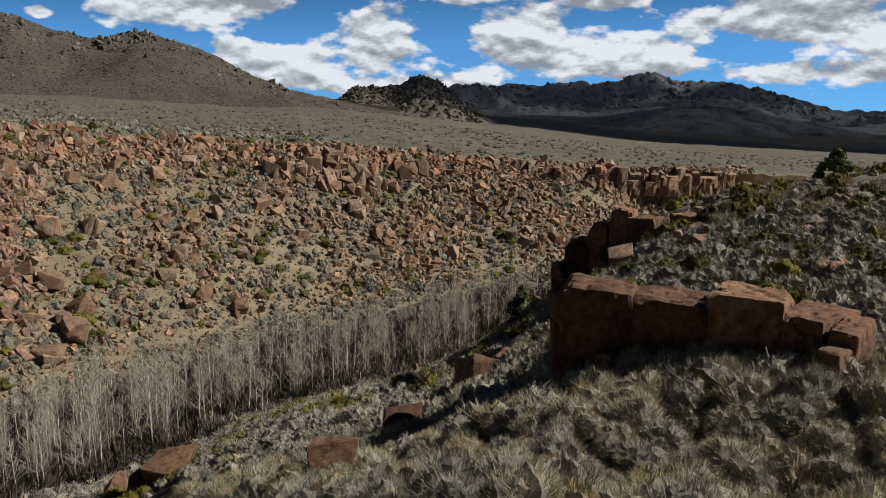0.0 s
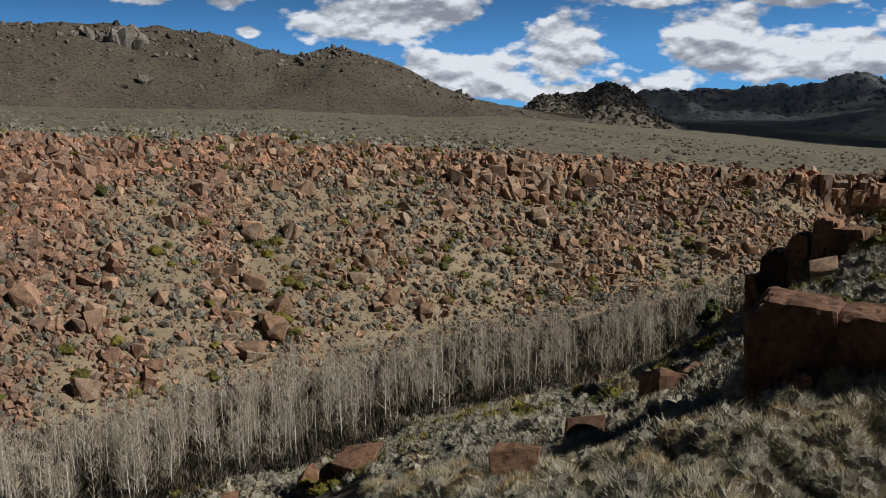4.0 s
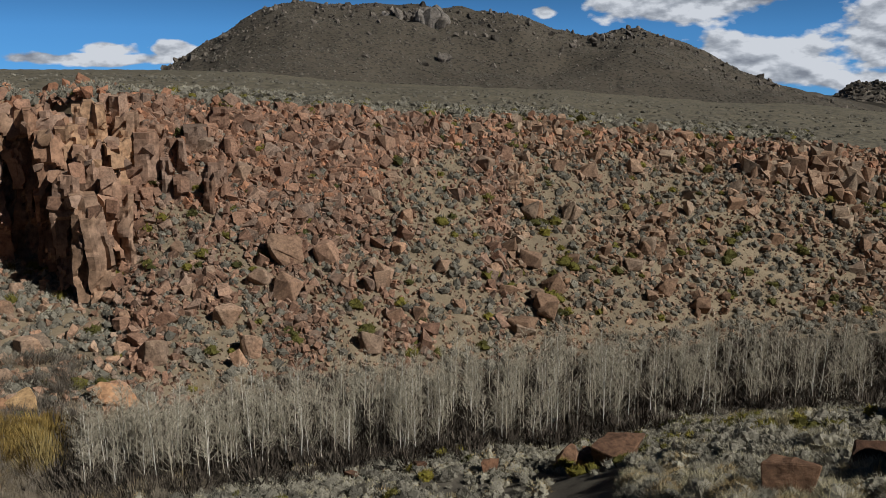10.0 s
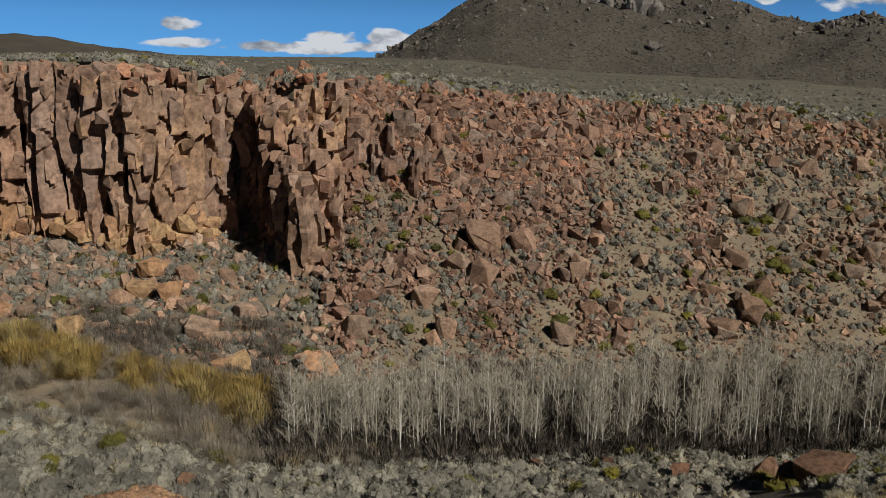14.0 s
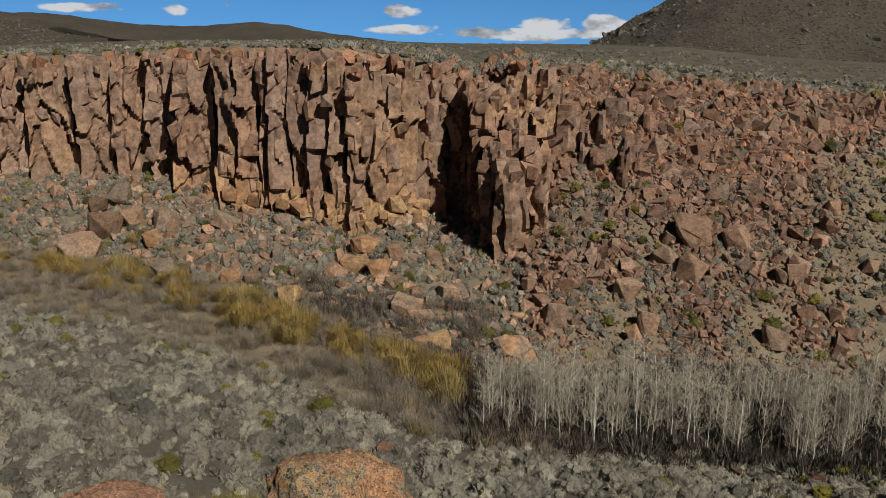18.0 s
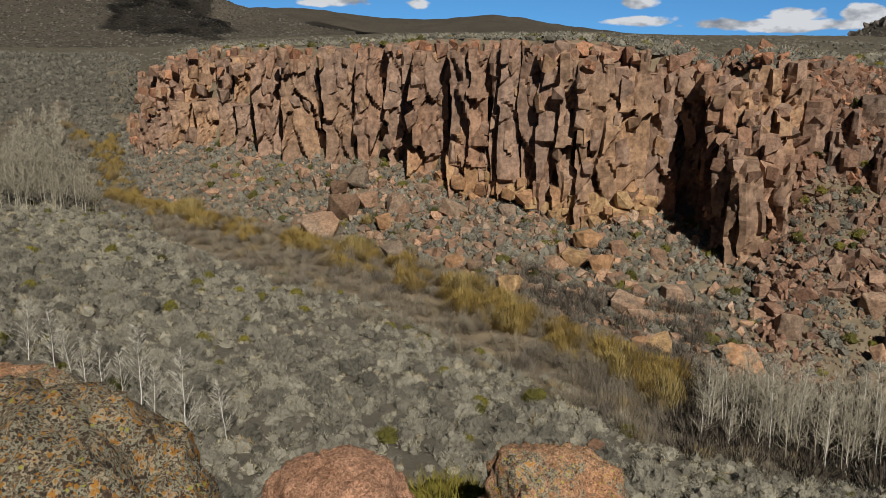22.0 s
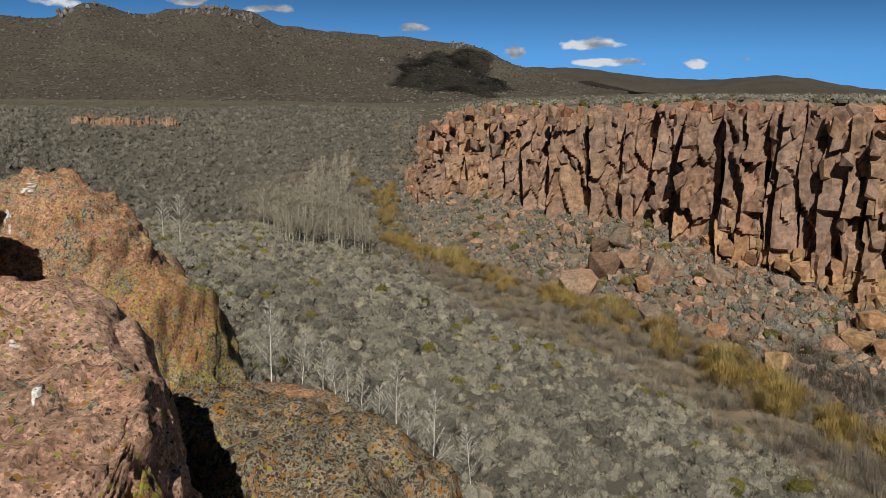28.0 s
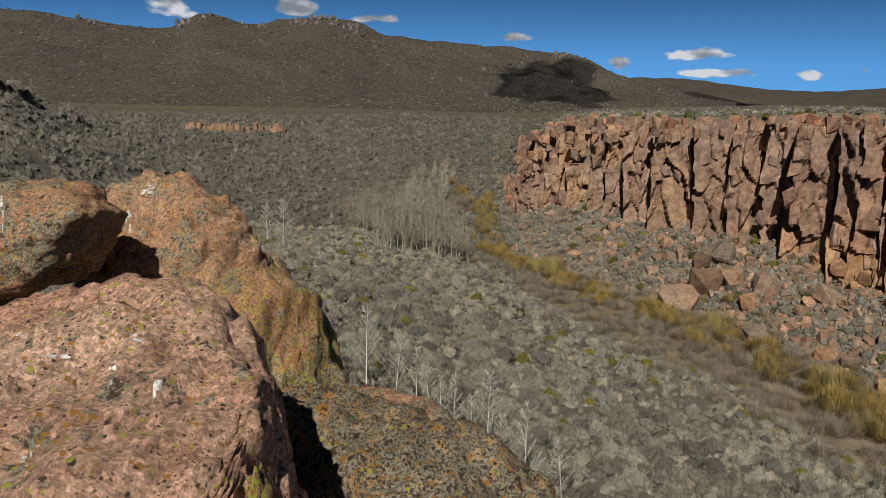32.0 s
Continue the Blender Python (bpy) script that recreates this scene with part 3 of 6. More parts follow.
def column_shape(w, deep, h, seed, cell=1.25, grid=0.24, keel=0.25, undercut=0.0, sides=None):
    """An upright pillar of jointed tuff, w wide, from z = 0 to h; its broken front looks to -y. Joints part the front into flat
    plates, each set a little in or out and tilted."""
    r = np.random.RandomState(seed)
    nx, nz = max(5, int(w / grid)), max(6, int(h / (grid * 1.25)))
    X, Z = np.meshgrid(np.linspace(-0.5, 0.5, nx) * w, np.linspace(0, h, nz), indexing="ij")
    p = np.stack([X.ravel(), Z.ravel()], -1)
    bent = p + 0.16 * np.stack([vnoise(np.stack([p[:, 0] * 0.9, p[:, 1] * 0.5, 0 * p[:, 0] + seed], -1), 3), 0 * p[:, 0]], -1)
    count = max(4, int(w * h / (cell * cell * 2.3)))
    seeds = np.stack([r.uniform(-0.55, 0.55, count) * w, r.uniform(-0.02, 1.02, count) * h], -1)
    tall = r.uniform(1.4, 3.2, count)
    far = np.sqrt((bent[:, None, 0] - seeds[None, :, 0]) ** 2 + ((bent[:, None, 1] - seeds[None, :, 1]) / tall[None]) ** 2)
    order = np.argsort(far, axis=1)[:, :2]
    i = np.arange(len(p))
    own, edge = order[:, 0], far[i, order[:, 1]] - far[i, order[:, 0]]
    out, tx, tz = r.uniform(-0.5, 0.45, count) * cell * 0.8, r.normal(0, 0.34, count), r.normal(-0.13, 0.13, count)
    y = -(out[own] + (p[:, 0] - seeds[own, 0]) * tx[own] + (p[:, 1] - seeds[own, 1]) * tz[own])
    y += 0.22 * np.clip(1 - edge / 0.13, 0, 1)                       # open joints
    ridge = r.uniform(-0.3, 0.3) * w
    y += keel * np.abs(p[:, 0] - ridge) + 0.03 * (p[:, 1] - h * 0.5)
    q = np.stack([p[:, 0], 0 * p[:, 0] + seed * 1.7, p[:, 1]], -1)
    y += 0.22 * fbm(q / 2.4, 2, seed) + 0.06 * fbm(q / 0.6, 2, seed + 5)
    if undercut:
        line = undercut + 0.5 * vnoise(np.stack([p[:, 0] * 0.5 + seed, 0 * p[:, 0], 0 * p[:, 0]], -1), 8)
        y += np.where(p[:, 1] < line, 0.75, 0.0)
    y = y.reshape(nx, nz)
    x = X + 0.10 * fbm(q / 1.3, 2, seed + 7).reshape(nx, nz) * (np.abs(X) > 0.4 * w)
    if sides:
        (l0, g0), (l1, g1) = sides
        u = X / w + 0.5
        x = x + (winding(Z, l0) + opening(Z, l0, g0)) * (1 - u) + (winding(Z, l1) - opening(Z, l1, g1)) * u
    else:
        x = x + r.uniform(-0.05, 0.05) * Z
    top = np.full(nx, h) + np.repeat(r.uniform(-0.5, 0.4, 3 + nx // 4), 4)[:nx]
    z = Z.copy()
    z[:, -1] = top
    cols = [np.stack([x[k], y[k], z[k]], -1) for k in range(nx)]
    left = [np.stack([x[0] + 0.05 * k, y[0] + deep * k / 3, z[0]], -1) for k in (3, 2, 1)]
    right = [np.stack([x[-1] - 0.05 * k, y[-1] + deep * k / 3, z[-1]], -1) for k in (1, 2, 3)]
    body = np.array(left + cols + right)
    caps = [np.concatenate([body[:, -1:, :2] * (1, 0) + np.stack([0 * body[:, -1:, 0], np.maximum(body[:, -1:, 1], body[:, -1:, 1].min() + deep * k)], -1), body[:, -1:, 2:] + 0.15 * k], -1) for k in (0.35, 1.0)]
    body = np.concatenate([body] + caps, 1)
    n, m = body.shape[:2]
    a, b = (g.ravel() for g in np.meshgrid(np.arange(n - 1), np.arange(m - 1), indexing="ij"))
    k = a * m + b
    return body.reshape(-1, 3), np.concatenate([np.stack([k, k + m, k + m + 1], -1), np.stack([k, k + m + 1, k + 1], -1)])


def stand(v, b, d, z):
    """Turns a shape so that its -y side faces the viewpoint, and sets it at a bearing, distance and height."""
    a = radians(b)
    rot = np.array(((math.cos(a), math.sin(a), 0), (-math.sin(a), math.cos(a), 0), (0, 0, 1)))
    return v @ rot.T + place(b, d, z)


def at_line(line, b):
    return tuple(float(x[0]) for x in line_at(line, np.array([b])))


BLOCKS = [hull_shape(6000 + k, (1.0, 1.0, 1.1), 0.34, 0) for k in range(20)]
# deep clefts in the cliff: bearing, width
CLEFTS = ((-90.6, 0.34), (-88.0, 0.2), (-85.0, 0.27), (-82.35, 0.48), (-80.1, 0.14), (-78.1, 0.54), (-76.4, 0.34), (-73.9, 0.61), (-72.6, 0.2), (-71.3, 0.54), (-69.2, 0.34), (-67.9, 0.2), (-66.7, 0.61), (-65.5, 0.41), (-62.6, 1), (-58.9, 0.88))


def make_cliff():
    r = np.random.RandomState(41)
    cliff = tagged(new("cliff"), "tall cliff of jointed reddish tuff above the canyon floor", "cliff", kind="structure")

    def pillar(name, w, deep, h, b, front, low, seed, mat=CLIFF, label="", **how):
        v, f = column_shape(w, deep, h, seed, **how)
        return part(name, mesh_of(name, stand(v, b, front, low), f, mat), cliff, label)

    def block(b, d, z, s, mat, label="", squat=1.0):
        v, f = BLOCKS[r.randint(len(BLOCKS))]
        v = (v * (s, s * 0.8, s * squat)) @ turn_small(r).T
        part("block", mesh_of("block", stand(v, b, d, z), f, mat), cliff, label)

    seed = 900
    edges = [(-93.9, 0.1)] + list(CLEFTS) + [(-57.3, 0.1)]
    joints = []
    for (b0, g0), (b1, g1) in zip(edges[:-1], edges[1:]):
        length = radians(b1 - b0) * at_line(FOOT, (b0 + b1) / 2)[0]
        count = max(1, int(round(length / r.uniform(1.9, 5.5))))
        joints.append((b0, g0, r.uniform(-0.45, 0.5)))
        for k in range(1, count):
            joints.append((b0 + (b1 - b0) * (k + r.uniform(-0.25, 0.25)) / count, r.uniform(-0.2, 0.12), None))
    joints.append((edges[-1][0], 0.1, 0.0))
    block_out = 0.0
    for k in range(len(joints) - 1):
        (b0, g0, out), (b1, g1, _) = joints[k], joints[k + 1]
        block_out = out if out is not None else block_out
        mid = (b0 + b1) / 2
        fd, fz = at_line(FOOT, mid)
        rd, rz = at_line(RIM, mid)
        w = radians(b1 - b0) * fd
        nose = mid < -86.5
        front = fd - 0.9 + block_out + r.uniform(-0.18, 0.18)
        low, top = fz - 2.0, rz - 0.35 + r.uniform(-1.2, 0.1)
        orange = -76 < mid < -60
        for tier in range(2 if nose else 1):
            ft, lt, ht = front, low, top - low
            if nose:
                ft, lt, ht = front + tier / 2 * max(0.0, rd - front - 1), low + (top - low) * tier * 0.45, (top - low) * 0.56
            seed += 31
            pillar("column", w * 1.02, 5.0, ht, mid, ft, lt, seed, cell=0.95 if nose else r.uniform(1.1, 1.9), keel=r.uniform(0.0, 0.3),
                   undercut=2.0 + r.uniform(1.4, 3.0) if orange else 0.0, sides=((k, g0), (k + 1, g1)))
        if orange:
            seed += 31
            pillar("column", w * 1.15, 3.0, 2.0 + r.uniform(1.6, 4.0), mid, front - 0.15 + r.uniform(-0.3, 0.5), low, seed, CLIFF_ORANGE, "soft orange foot of the cliff", cell=1.5, keel=0.1, sides=((k + 200, 0.1), (k + 201, 0.1)))
        # plates leaning on the pillar, chocks in the clefts and broken ledges near the rim
        if not nose and r.rand() < 0.5:
            seed += 31
            pillar("slab", w * r.uniform(0.4, 0.7), 2.2, (top - low) * r.uniform(0.25, 0.6), mid + r.uniform(-0.3, 0.3) * (b1 - b0), front - r.uniform(0.2, 0.6), low, seed, cell=1.5, keel=0.4, sides=((seed, 0.1), (seed + 1, 0.1)))
        for _ in range(int(w * 2.2) if not nose else 0):
            q = r.uniform(0, 1) ** 0.6
            block(mid + r.uniform(-0.5, 0.5) * (b1 - b0), front + r.uniform(0.15, 0.45), low + 3.0 + (top - low - 3.0) * q, r.uniform(0.35, 0.9), CLIFF, "", r.uniform(0.9, 1.9))
        for _ in range(3 if g1 > 0.25 and not nose else 0):
            block(b1, front + r.uniform(0.4, 1.6), low + (top - low) * r.uniform(0.25, 0.98), r.uniform(0.7, 1.3), CLIFF, "", 1.3)
        for _ in range(int(w * (3.0 if not nose else 4))):
            q = r.uniform(0, 1)
            high = rz - 0.65 + r.uniform(-1.9, 0.1) * (1 - q) if not nose else rz - (1 - q) * r.uniform(0, 7)
            block(mid + r.uniform(-0.5, 0.5) * (b1 - b0), front + 0.2 + (rd - front + 0.8) * q, high, r.uniform(0.4, 1.1), CLIFF if r.rand() < 0.5 else ROCK_RED)
        if g1 >= 0.3:
            # the back of the cleft
            seed += 31
            pillar("column", g1 * 2.2 + 1.4, 3.0, (top - low) * r.uniform(0.88, 0.97), b1, front + 1.6 + g1 * 0.7, low, seed, cell=1.0)
    # the nose at the upstream end, broken down into blocks
    for _ in range(210):
        q = r.uniform(0, 1)
        bb = r.uniform(-94.4, -90.6)
        fd, fz = at_line(FOOT, bb)
        rd, rz = at_line(RIM, bb)
        dd = fd + (min(rd, fd + 24) - fd) * q
        z = float(ground_height(np.array([bb]), np.array([dd]))[0])
        block(bb, dd - 0.6, z + r.uniform(0.0, 0.8), r.uniform(0.4, 1.3), CLIFF if r.rand() < 0.7 else ROCK_RED)
    # the buttress that closes the alcove: bearing, distance, top, width
    for k, (b, d, top, w) in enumerate(((-56.7, 86.5, -3.7, 1.9), (-56.1, 83.5, -6.2, 2.4), (-55.5, 79.5, -9.4, 2.5), (-54.7, 77.0, -11.0, 2.3), (-54.0, 76.5, -12.2, 2.0), (-55.0, 83.5, -5.4, 2.6), (-54.0, 82.0, -7.0, 2.6),
                                        (-53.2, 80.0, -9.5, 2.2), (-52.6, 83.0, -6.6, 2.6), (-51.6, 85.5, -4.4, 2.4), (-53.8, 86.0, -3.6, 3.0), (-52.2, 79.0, -11.8, 1.8), (-50.6, 84.0, -6.4, 2.2), (-55.9, 86.0, -4.4, 2.6))):
        low = float(ground_height(np.array([b]), np.array([d - 1.0]))[0]) - 2.0
        pillar("buttress", w, 3.4, top - low, b, d - 1.0, low, 3000 + 17 * k, cell=1.0, keel=0.4, sides=((300 + k, 0.1), (400 + k, 0.1)))
        for _ in range(5):
            block(b + r.uniform(-0.8, 0.8), d + r.uniform(-0.9, 0.9), top - r.uniform(-0.1, 2.8), r.uniform(0.35, 0.8), CLIFF if r.rand() < 0.5 else ROCK_WARM, "", r.uniform(0.8, 1.4))
    # the soft orange band at the foot
    for k in range(80):
        bb = r.uniform(-75.5, -60)
        fd, fz = at_line(FOOT, bb)
        block(bb, fd - r.uniform(0.2, 2.6), fz + r.uniform(-1.1, 1.4), r.uniform(0.4, 1.25), CLIFF_ORANGE, "orange weathered tuff block", 0.85)
    # crags beside the buttress, standing out of the talus
    for k in range(26):
        bb = r.uniform(-52.5, -45.0)
        dd, zz = (float(x[0]) for x in lay(np.array([bb]), np.array([6 + r.uniform(0.15, 0.85)])))
        pillar("crag", r.uniform(0.9, 2.2), 2.0, r.uniform(2.0, 4.2), bb, dd - 1.0, zz - 1.4, 5000 + k, ROCK_WARM, "upright crag of brown tuff", cell=0.9, keel=0.5, sides=((500 + k, 0.1), (560 + k, 0.1)))
    for k in range(70):
        bb = float(np.interp(r.normal(0, 0.6), (-1.5, 1.5), (-11.5, -2.0)))
        dd, zz = (float(x[0]) for x in lay(np.array([bb]), np.array([6 + r.uniform(0.2, 0.8)])))
        block(bb, dd, zz + r.uniform(0.1, 0.7), r.uniform(0.5, 1.25), ROCK, "brown block of a broken crag", r.uniform(0.9, 1.7))
    # short cliff across the upper canyon, the broken one on the side slope and the far wall
    for k in range(30):
        bb = -115.4 + k * 0.21 + r.uniform(-0.05, 0.05)
        rd, rz = at_line(RIM, bb)
        pillar("column", r.uniform(0.9, 1.9), 3.5, r.uniform(4.6, 6.8), bb, rd - 17, rz - 6.8, 5200 + k, CLIFF, grid=0.5)
    for k in range(46):
        bb = r.uniform(6, 20)
        rd, rz = at_line(RIM, bb)
        pillar("column", r.uniform(0.8, 2.0), 2.5, r.uniform(2.0, 4.3), bb, rd - 3 - r.uniform(0, 1.5), rz - 4.0, 5300 + k, ROCK, grid=0.4, cell=0.9, keel=0.4)
    for k in range(18):
        bb = r.uniform(-128, -121.3)
        dd = float(np.interp(bb, (-128, -121.3), (165, 205)))
        zz = float(ground_height(np.array([bb]), np.array([dd]))[0])
        pillar("column", r.uniform(1.2, 2.6), 2.5, r.uniform(2.0, 4.0), bb, dd, zz - 1.2, 5400 + k, DARK_ROCK, grid=0.5)


make_cliff()

# ---- single boulders: bearing, distance, width, height ----
SLOPE_BOULDERS = ((-19.2, 40.2, 2.3, 1.6), (-20.9, 40.6, 1.6, 1.1), (-7.9, 16.2, 1.0, 0.85), (-3.2, 20.2, 1.2, 0.85), (-11.5, 31.2, 0.7, 0.5), (2.4, 26.2, 1.5, 1.3), (4.9, 27.2, 1.2, 0.8),
                  (-1.7, 49.0, 0.9, 0.8), (-22.1, 43.0, 1.9, 0.8), (6.9, 42.5, 1.1, 0.9), (-63.1, 40.5, 1.4, 1.0), (-28.0, 44.5, 1.0, 0.8), (-33.0, 45.5, 0.9, 0.7), (-38.0, 45.0, 0.8, 0.6))
TALUS_BOULDERS = ((-4.5, 102.8, 2.1, 1.4), (0.3, 97.0, 1.2, 0.8), (-25.5, 87.0, 2.7, 2.1), (-16.3, 83.2, 2.6, 2.3), (-17.9, 87.8, 2.4, 2.1), (-24.1, 74.2, 2.8, 1.8),
                  (-25.7, 71.5, 3.0, 2.0), (-18.4, 84.8, 2.3, 1.5), (-22.8, 89.5, 2.4, 2.4), (-15.1, 98.0, 2.0, 3.0), (-5.6, 105.0, 1.8, 1.8), (-1.5, 117.2, 3.1, 3.1), (11.8, 127.8, 2.6, 2.2),
                  (-42.3, 75.0, 4.1, 3.3), (-42.1, 70.8, 2.9, 2.4), (-46.3, 68.0, 2.6, 2.4), (-44.7, 65.0, 2.3, 2.5), (-44.1, 72.5, 2.7, 2.0))
TALUS_BOULDERS_B = ((-36.5, 65.8, 2.8, 1.9), (-25.3, 87.5, 3.0, 2.7), (-22.7, 89.2, 2.1, 2.4), (-30.3, 71.5, 1.7, 1.7), (-25.7, 71.2, 2.7, 1.7), (-53.9, 61.8, 3.1, 1.8),
                    (-35.6, 72.2, 2.2, 2.5), (-39.2, 75.0, 3.1, 3.1), (-17.6, 88.5, 2.7, 2.1), (-34.0, 80.5, 1.9, 2.2), (-24.2, 74.8, 2.9, 2.1), (-45.5, 63.5, 1.3, 2.5),
                    (-60.3, 60.0, 1.9, 1.3), (-59.6, 61.2, 1.7, 1.7))
FOOT_BOULDERS = ((-82.6, 92.8, 4.1, 3.1), (-81.1, 97.0, 3.3, 3.0), (-77.4, 94.2, 2.9, 2.4), (-73.5, 79.0, 1.9, 1.6), (-72.1, 77.5, 1.7, 1.3), (-69.7, 72.2, 2.4, 1.9),
                 (-77.6, 84.0, 2.3, 1.4), (-75.3, 82.0, 1.2, 1.1), (-64.4, 80.0, 2.5, 1.9), (-64.9, 77.2, 2.7, 1.9), (-63.1, 75.2, 2.6, 1.8), (-73.7, 91.0, 3.1, 1.7),
                 (-80.0, 104.0, 3.2, 2.5), (-81.3, 103.2, 2.8, 1.8), (-79.4, 97.2, 2.6, 2.3), (-78.4, 90.8, 1.9, 1.9), (-61.5, 66.8, 2.8, 1.6), (-59.3, 60.8, 2.2, 1.5),
                 (-60.5, 60.8, 1.3, 1.1), (-53.8, 60.5, 2.6, 1.8), (-66.5, 76.0, 2.1, 1.3))
# darkened tuff: shade on the outcrop faces is put into the colour
SHADE_TONED = rock_material("shade_toned_tuff", (0.123, 0.0634, 0.0387), (0.158, 0.088, 0.0546), (0.229, 0.132, 0.081), 5.0, 0.10, patchy=0.9)
POINTED = [mesh_of("boulder", *hull_shape(430 + k, (1.05, 1.0, 1.15), 0.44, 3, 0.07), SHADE_TONED) for k in range(8)]
BIG = [mesh_of("boulder", *hull_shape(300 + k, (1.1, 1.0, 1.0), 0.28, 2, 0.04), ROCK) for k in range(14)]
MIDDLE = [mesh_of("boulder", *hull_shape(360 + k, (1.1, 1.0, 1.0), 0.28, 1, 0.04), ROCK) for k in range(16)]
WARM = [mesh_of("boulder", *hull_shape(410 + k, (1.1, 1.0, 1.0), 0.34, 1, 0.05), ROCK_PALE) for k in range(12)]
BIG_PALE = [mesh_of("boulder", *hull_shape(330 + k, (1.05, 0.95, 0.95), 0.24, 2, 0.06), CLIFF_ORANGE) for k in range(6)]


def set_boulder(b, d, w, h, meshes, r, label, group):
    z = float(ground_height(np.array([b]), np.array([d]))[0])
    ob = tagged(new("boulder", meshes[r.randint(len(meshes))]), label, "boulder", group)
    m = Matrix.LocRotScale(Vector(place(b, d, z + h * 0.32)), Euler((r.uniform(-0.25, 0.25), r.uniform(-0.25, 0.25), -radians(b) + r.uniform(-0.5, 0.5))), Vector((w * 0.5, w * 0.48, h * 0.6)))
    ob.matrix_world = m
    return ob


rb = np.random.RandomState(77)
for b, d, w, h in SLOPE_BOULDERS:
    set_boulder(b, d, w, h * 1.15, POINTED, rb, "angular red brown boulder lying among sagebrush on the slope", "boulders on the near slope")
for b, d, w, h in TALUS_BOULDERS + TALUS_BOULDERS_B:
    set_boulder(b, d, w * 0.78, h * 0.8, WARM if b < -27 else BIG, rb, "large angular brown boulder on the talus slope", "boulders on the talus")
for b, d, w, h in FOOT_BOULDERS:
    set_boulder(b, d, w, h, BIG_PALE if rb.rand() < 0.5 else BIG, rb, "pale orange fallen boulder below the cliff", "boulders below the cliff")
for k in range(210):
    b, v = rb.uniform(-53, 8), 5.1 + 1.9 * rb.uniform(0, 1) ** 0.8
    d = float(lay(np.array([b]), np.array([v]))[0][0])
    s = float(np.clip(0.5 / (1 - rb.uniform(0, 0.9)) ** 0.5, 0.5, 1.4))
    set_boulder(b, d, s * 1.5, s * 1.3, WARM if b < -27 else MIDDLE, rb, "angular reddish brown boulder on the talus slope", "boulders on the talus")
for k in range(40):
    b, v = rb.uniform(-90, -55), 5.2 + 0.75 * rb.uniform(0, 1)
    d = float(lay(np.array([b]), np.array([v]))[0][0])
    s = rb.uniform(0.7, 1.3)
    set_boulder(b, d, s * 1.6, s * 1.2, WARM, rb, "fallen tuff boulder among shrubs below the cliff", "boulders below the cliff")

# ---- the outcrop on the near slope ----


def cube_grid(n):
    """A cube from -1 to 1 whose faces are even grids."""
    t = np.linspace(-1, 1, n + 1)
    A, B = (g.ravel() for g in np.meshgrid(t, t, indexing="ij"))
    i, j = (g.ravel() for g in np.meshgrid(np.arange(n), np.arange(n), indexing="ij"))
    a = i * (n + 1) + j
    quad = np.concatenate([np.stack([a, a + n + 1, a + n + 2], -1), np.stack([a, a + n + 2, a + 1], -1)])
    vs, fs = [], []
    for axis in range(3):
        for side in (-1, 1):
            p = np.zeros((len(A), 3))
            p[:, axis], p[:, (axis + 1) % 3], p[:, (axis + 2) % 3] = side, A, B
            fs.append((quad if side > 0 else quad[:, ::-1]) + len(vs) * len(A))
            vs.append(p)
    v, back = np.unique(np.round(np.concatenate(vs), 6), axis=0, return_inverse=True)
    return v, back.ravel()[np.concatenate(fs)]


CUBE = cube_grid(18)


def outcrop_block(b0, b1, top, foot, d, seed, thing, deep=2.2):
    """A jointed block between two bearings; top and foot are the slopes down to it in degrees."""
    b, w = (b0 + b1) / 2, d * radians(b1 - b0) * 0.99
    z1 = d * math.tan(radians(top))
    z0 = min(d * math.tan(radians(foot)), float(ground_height(np.array([b]), np.array([d]))[0])) - 0.35
    v, f = CUBE
    v = v / ((np.abs(v) ** 26).sum(1) ** (1 / 26))[:, None]
    r = np.random.RandomState(seed)
    for _ in range(7):
        n = r.normal(size=3) * (1, 0.7, 0.8)
        n /= np.linalg.norm(n)
        v = v - np.clip(v @ n - r.uniform(1.12, 1.4), 0, None)[:, None] * n
    v = v * (w / 2, deep / 2, (z1 - z0) / 2)
    v[:, 2] += (r.uniform(-0.16, 0.04) * v[:, 0] - 0.10 * v[:, 1]) * (v[:, 2] > 0)
    v[:, 1] -= (0.05 + 0.10 * r.rand()) * (v[:, 2] - v[:, 2].min())
    v = v + (v / np.linalg.norm(v, axis=1)[:, None]) * (0.05 * fbm(v * 1.1 + seed, 3, seed) - 0.10 * np.clip(0.16 - np.abs(fbm(v * (1.3, 1.3, 0.8) + seed, 3, seed + 4)), 0, 1) / 0.16 + 0.03 * fbm(v * 6 + seed, 3, seed))[:, None]
    a = radians(r.uniform(-20, -7))
    c, s = math.cos(a), math.sin(a)
    v = v @ np.array(((c, -s, 0), (s, c, 0), (0, 0, 1))).T
    return part("block", mesh_of("block", stand(v, b, d + deep / 2 + r.uniform(-0.35, 0.25), (z0 + z1) / 2), f, SHADE_TONED), thing)


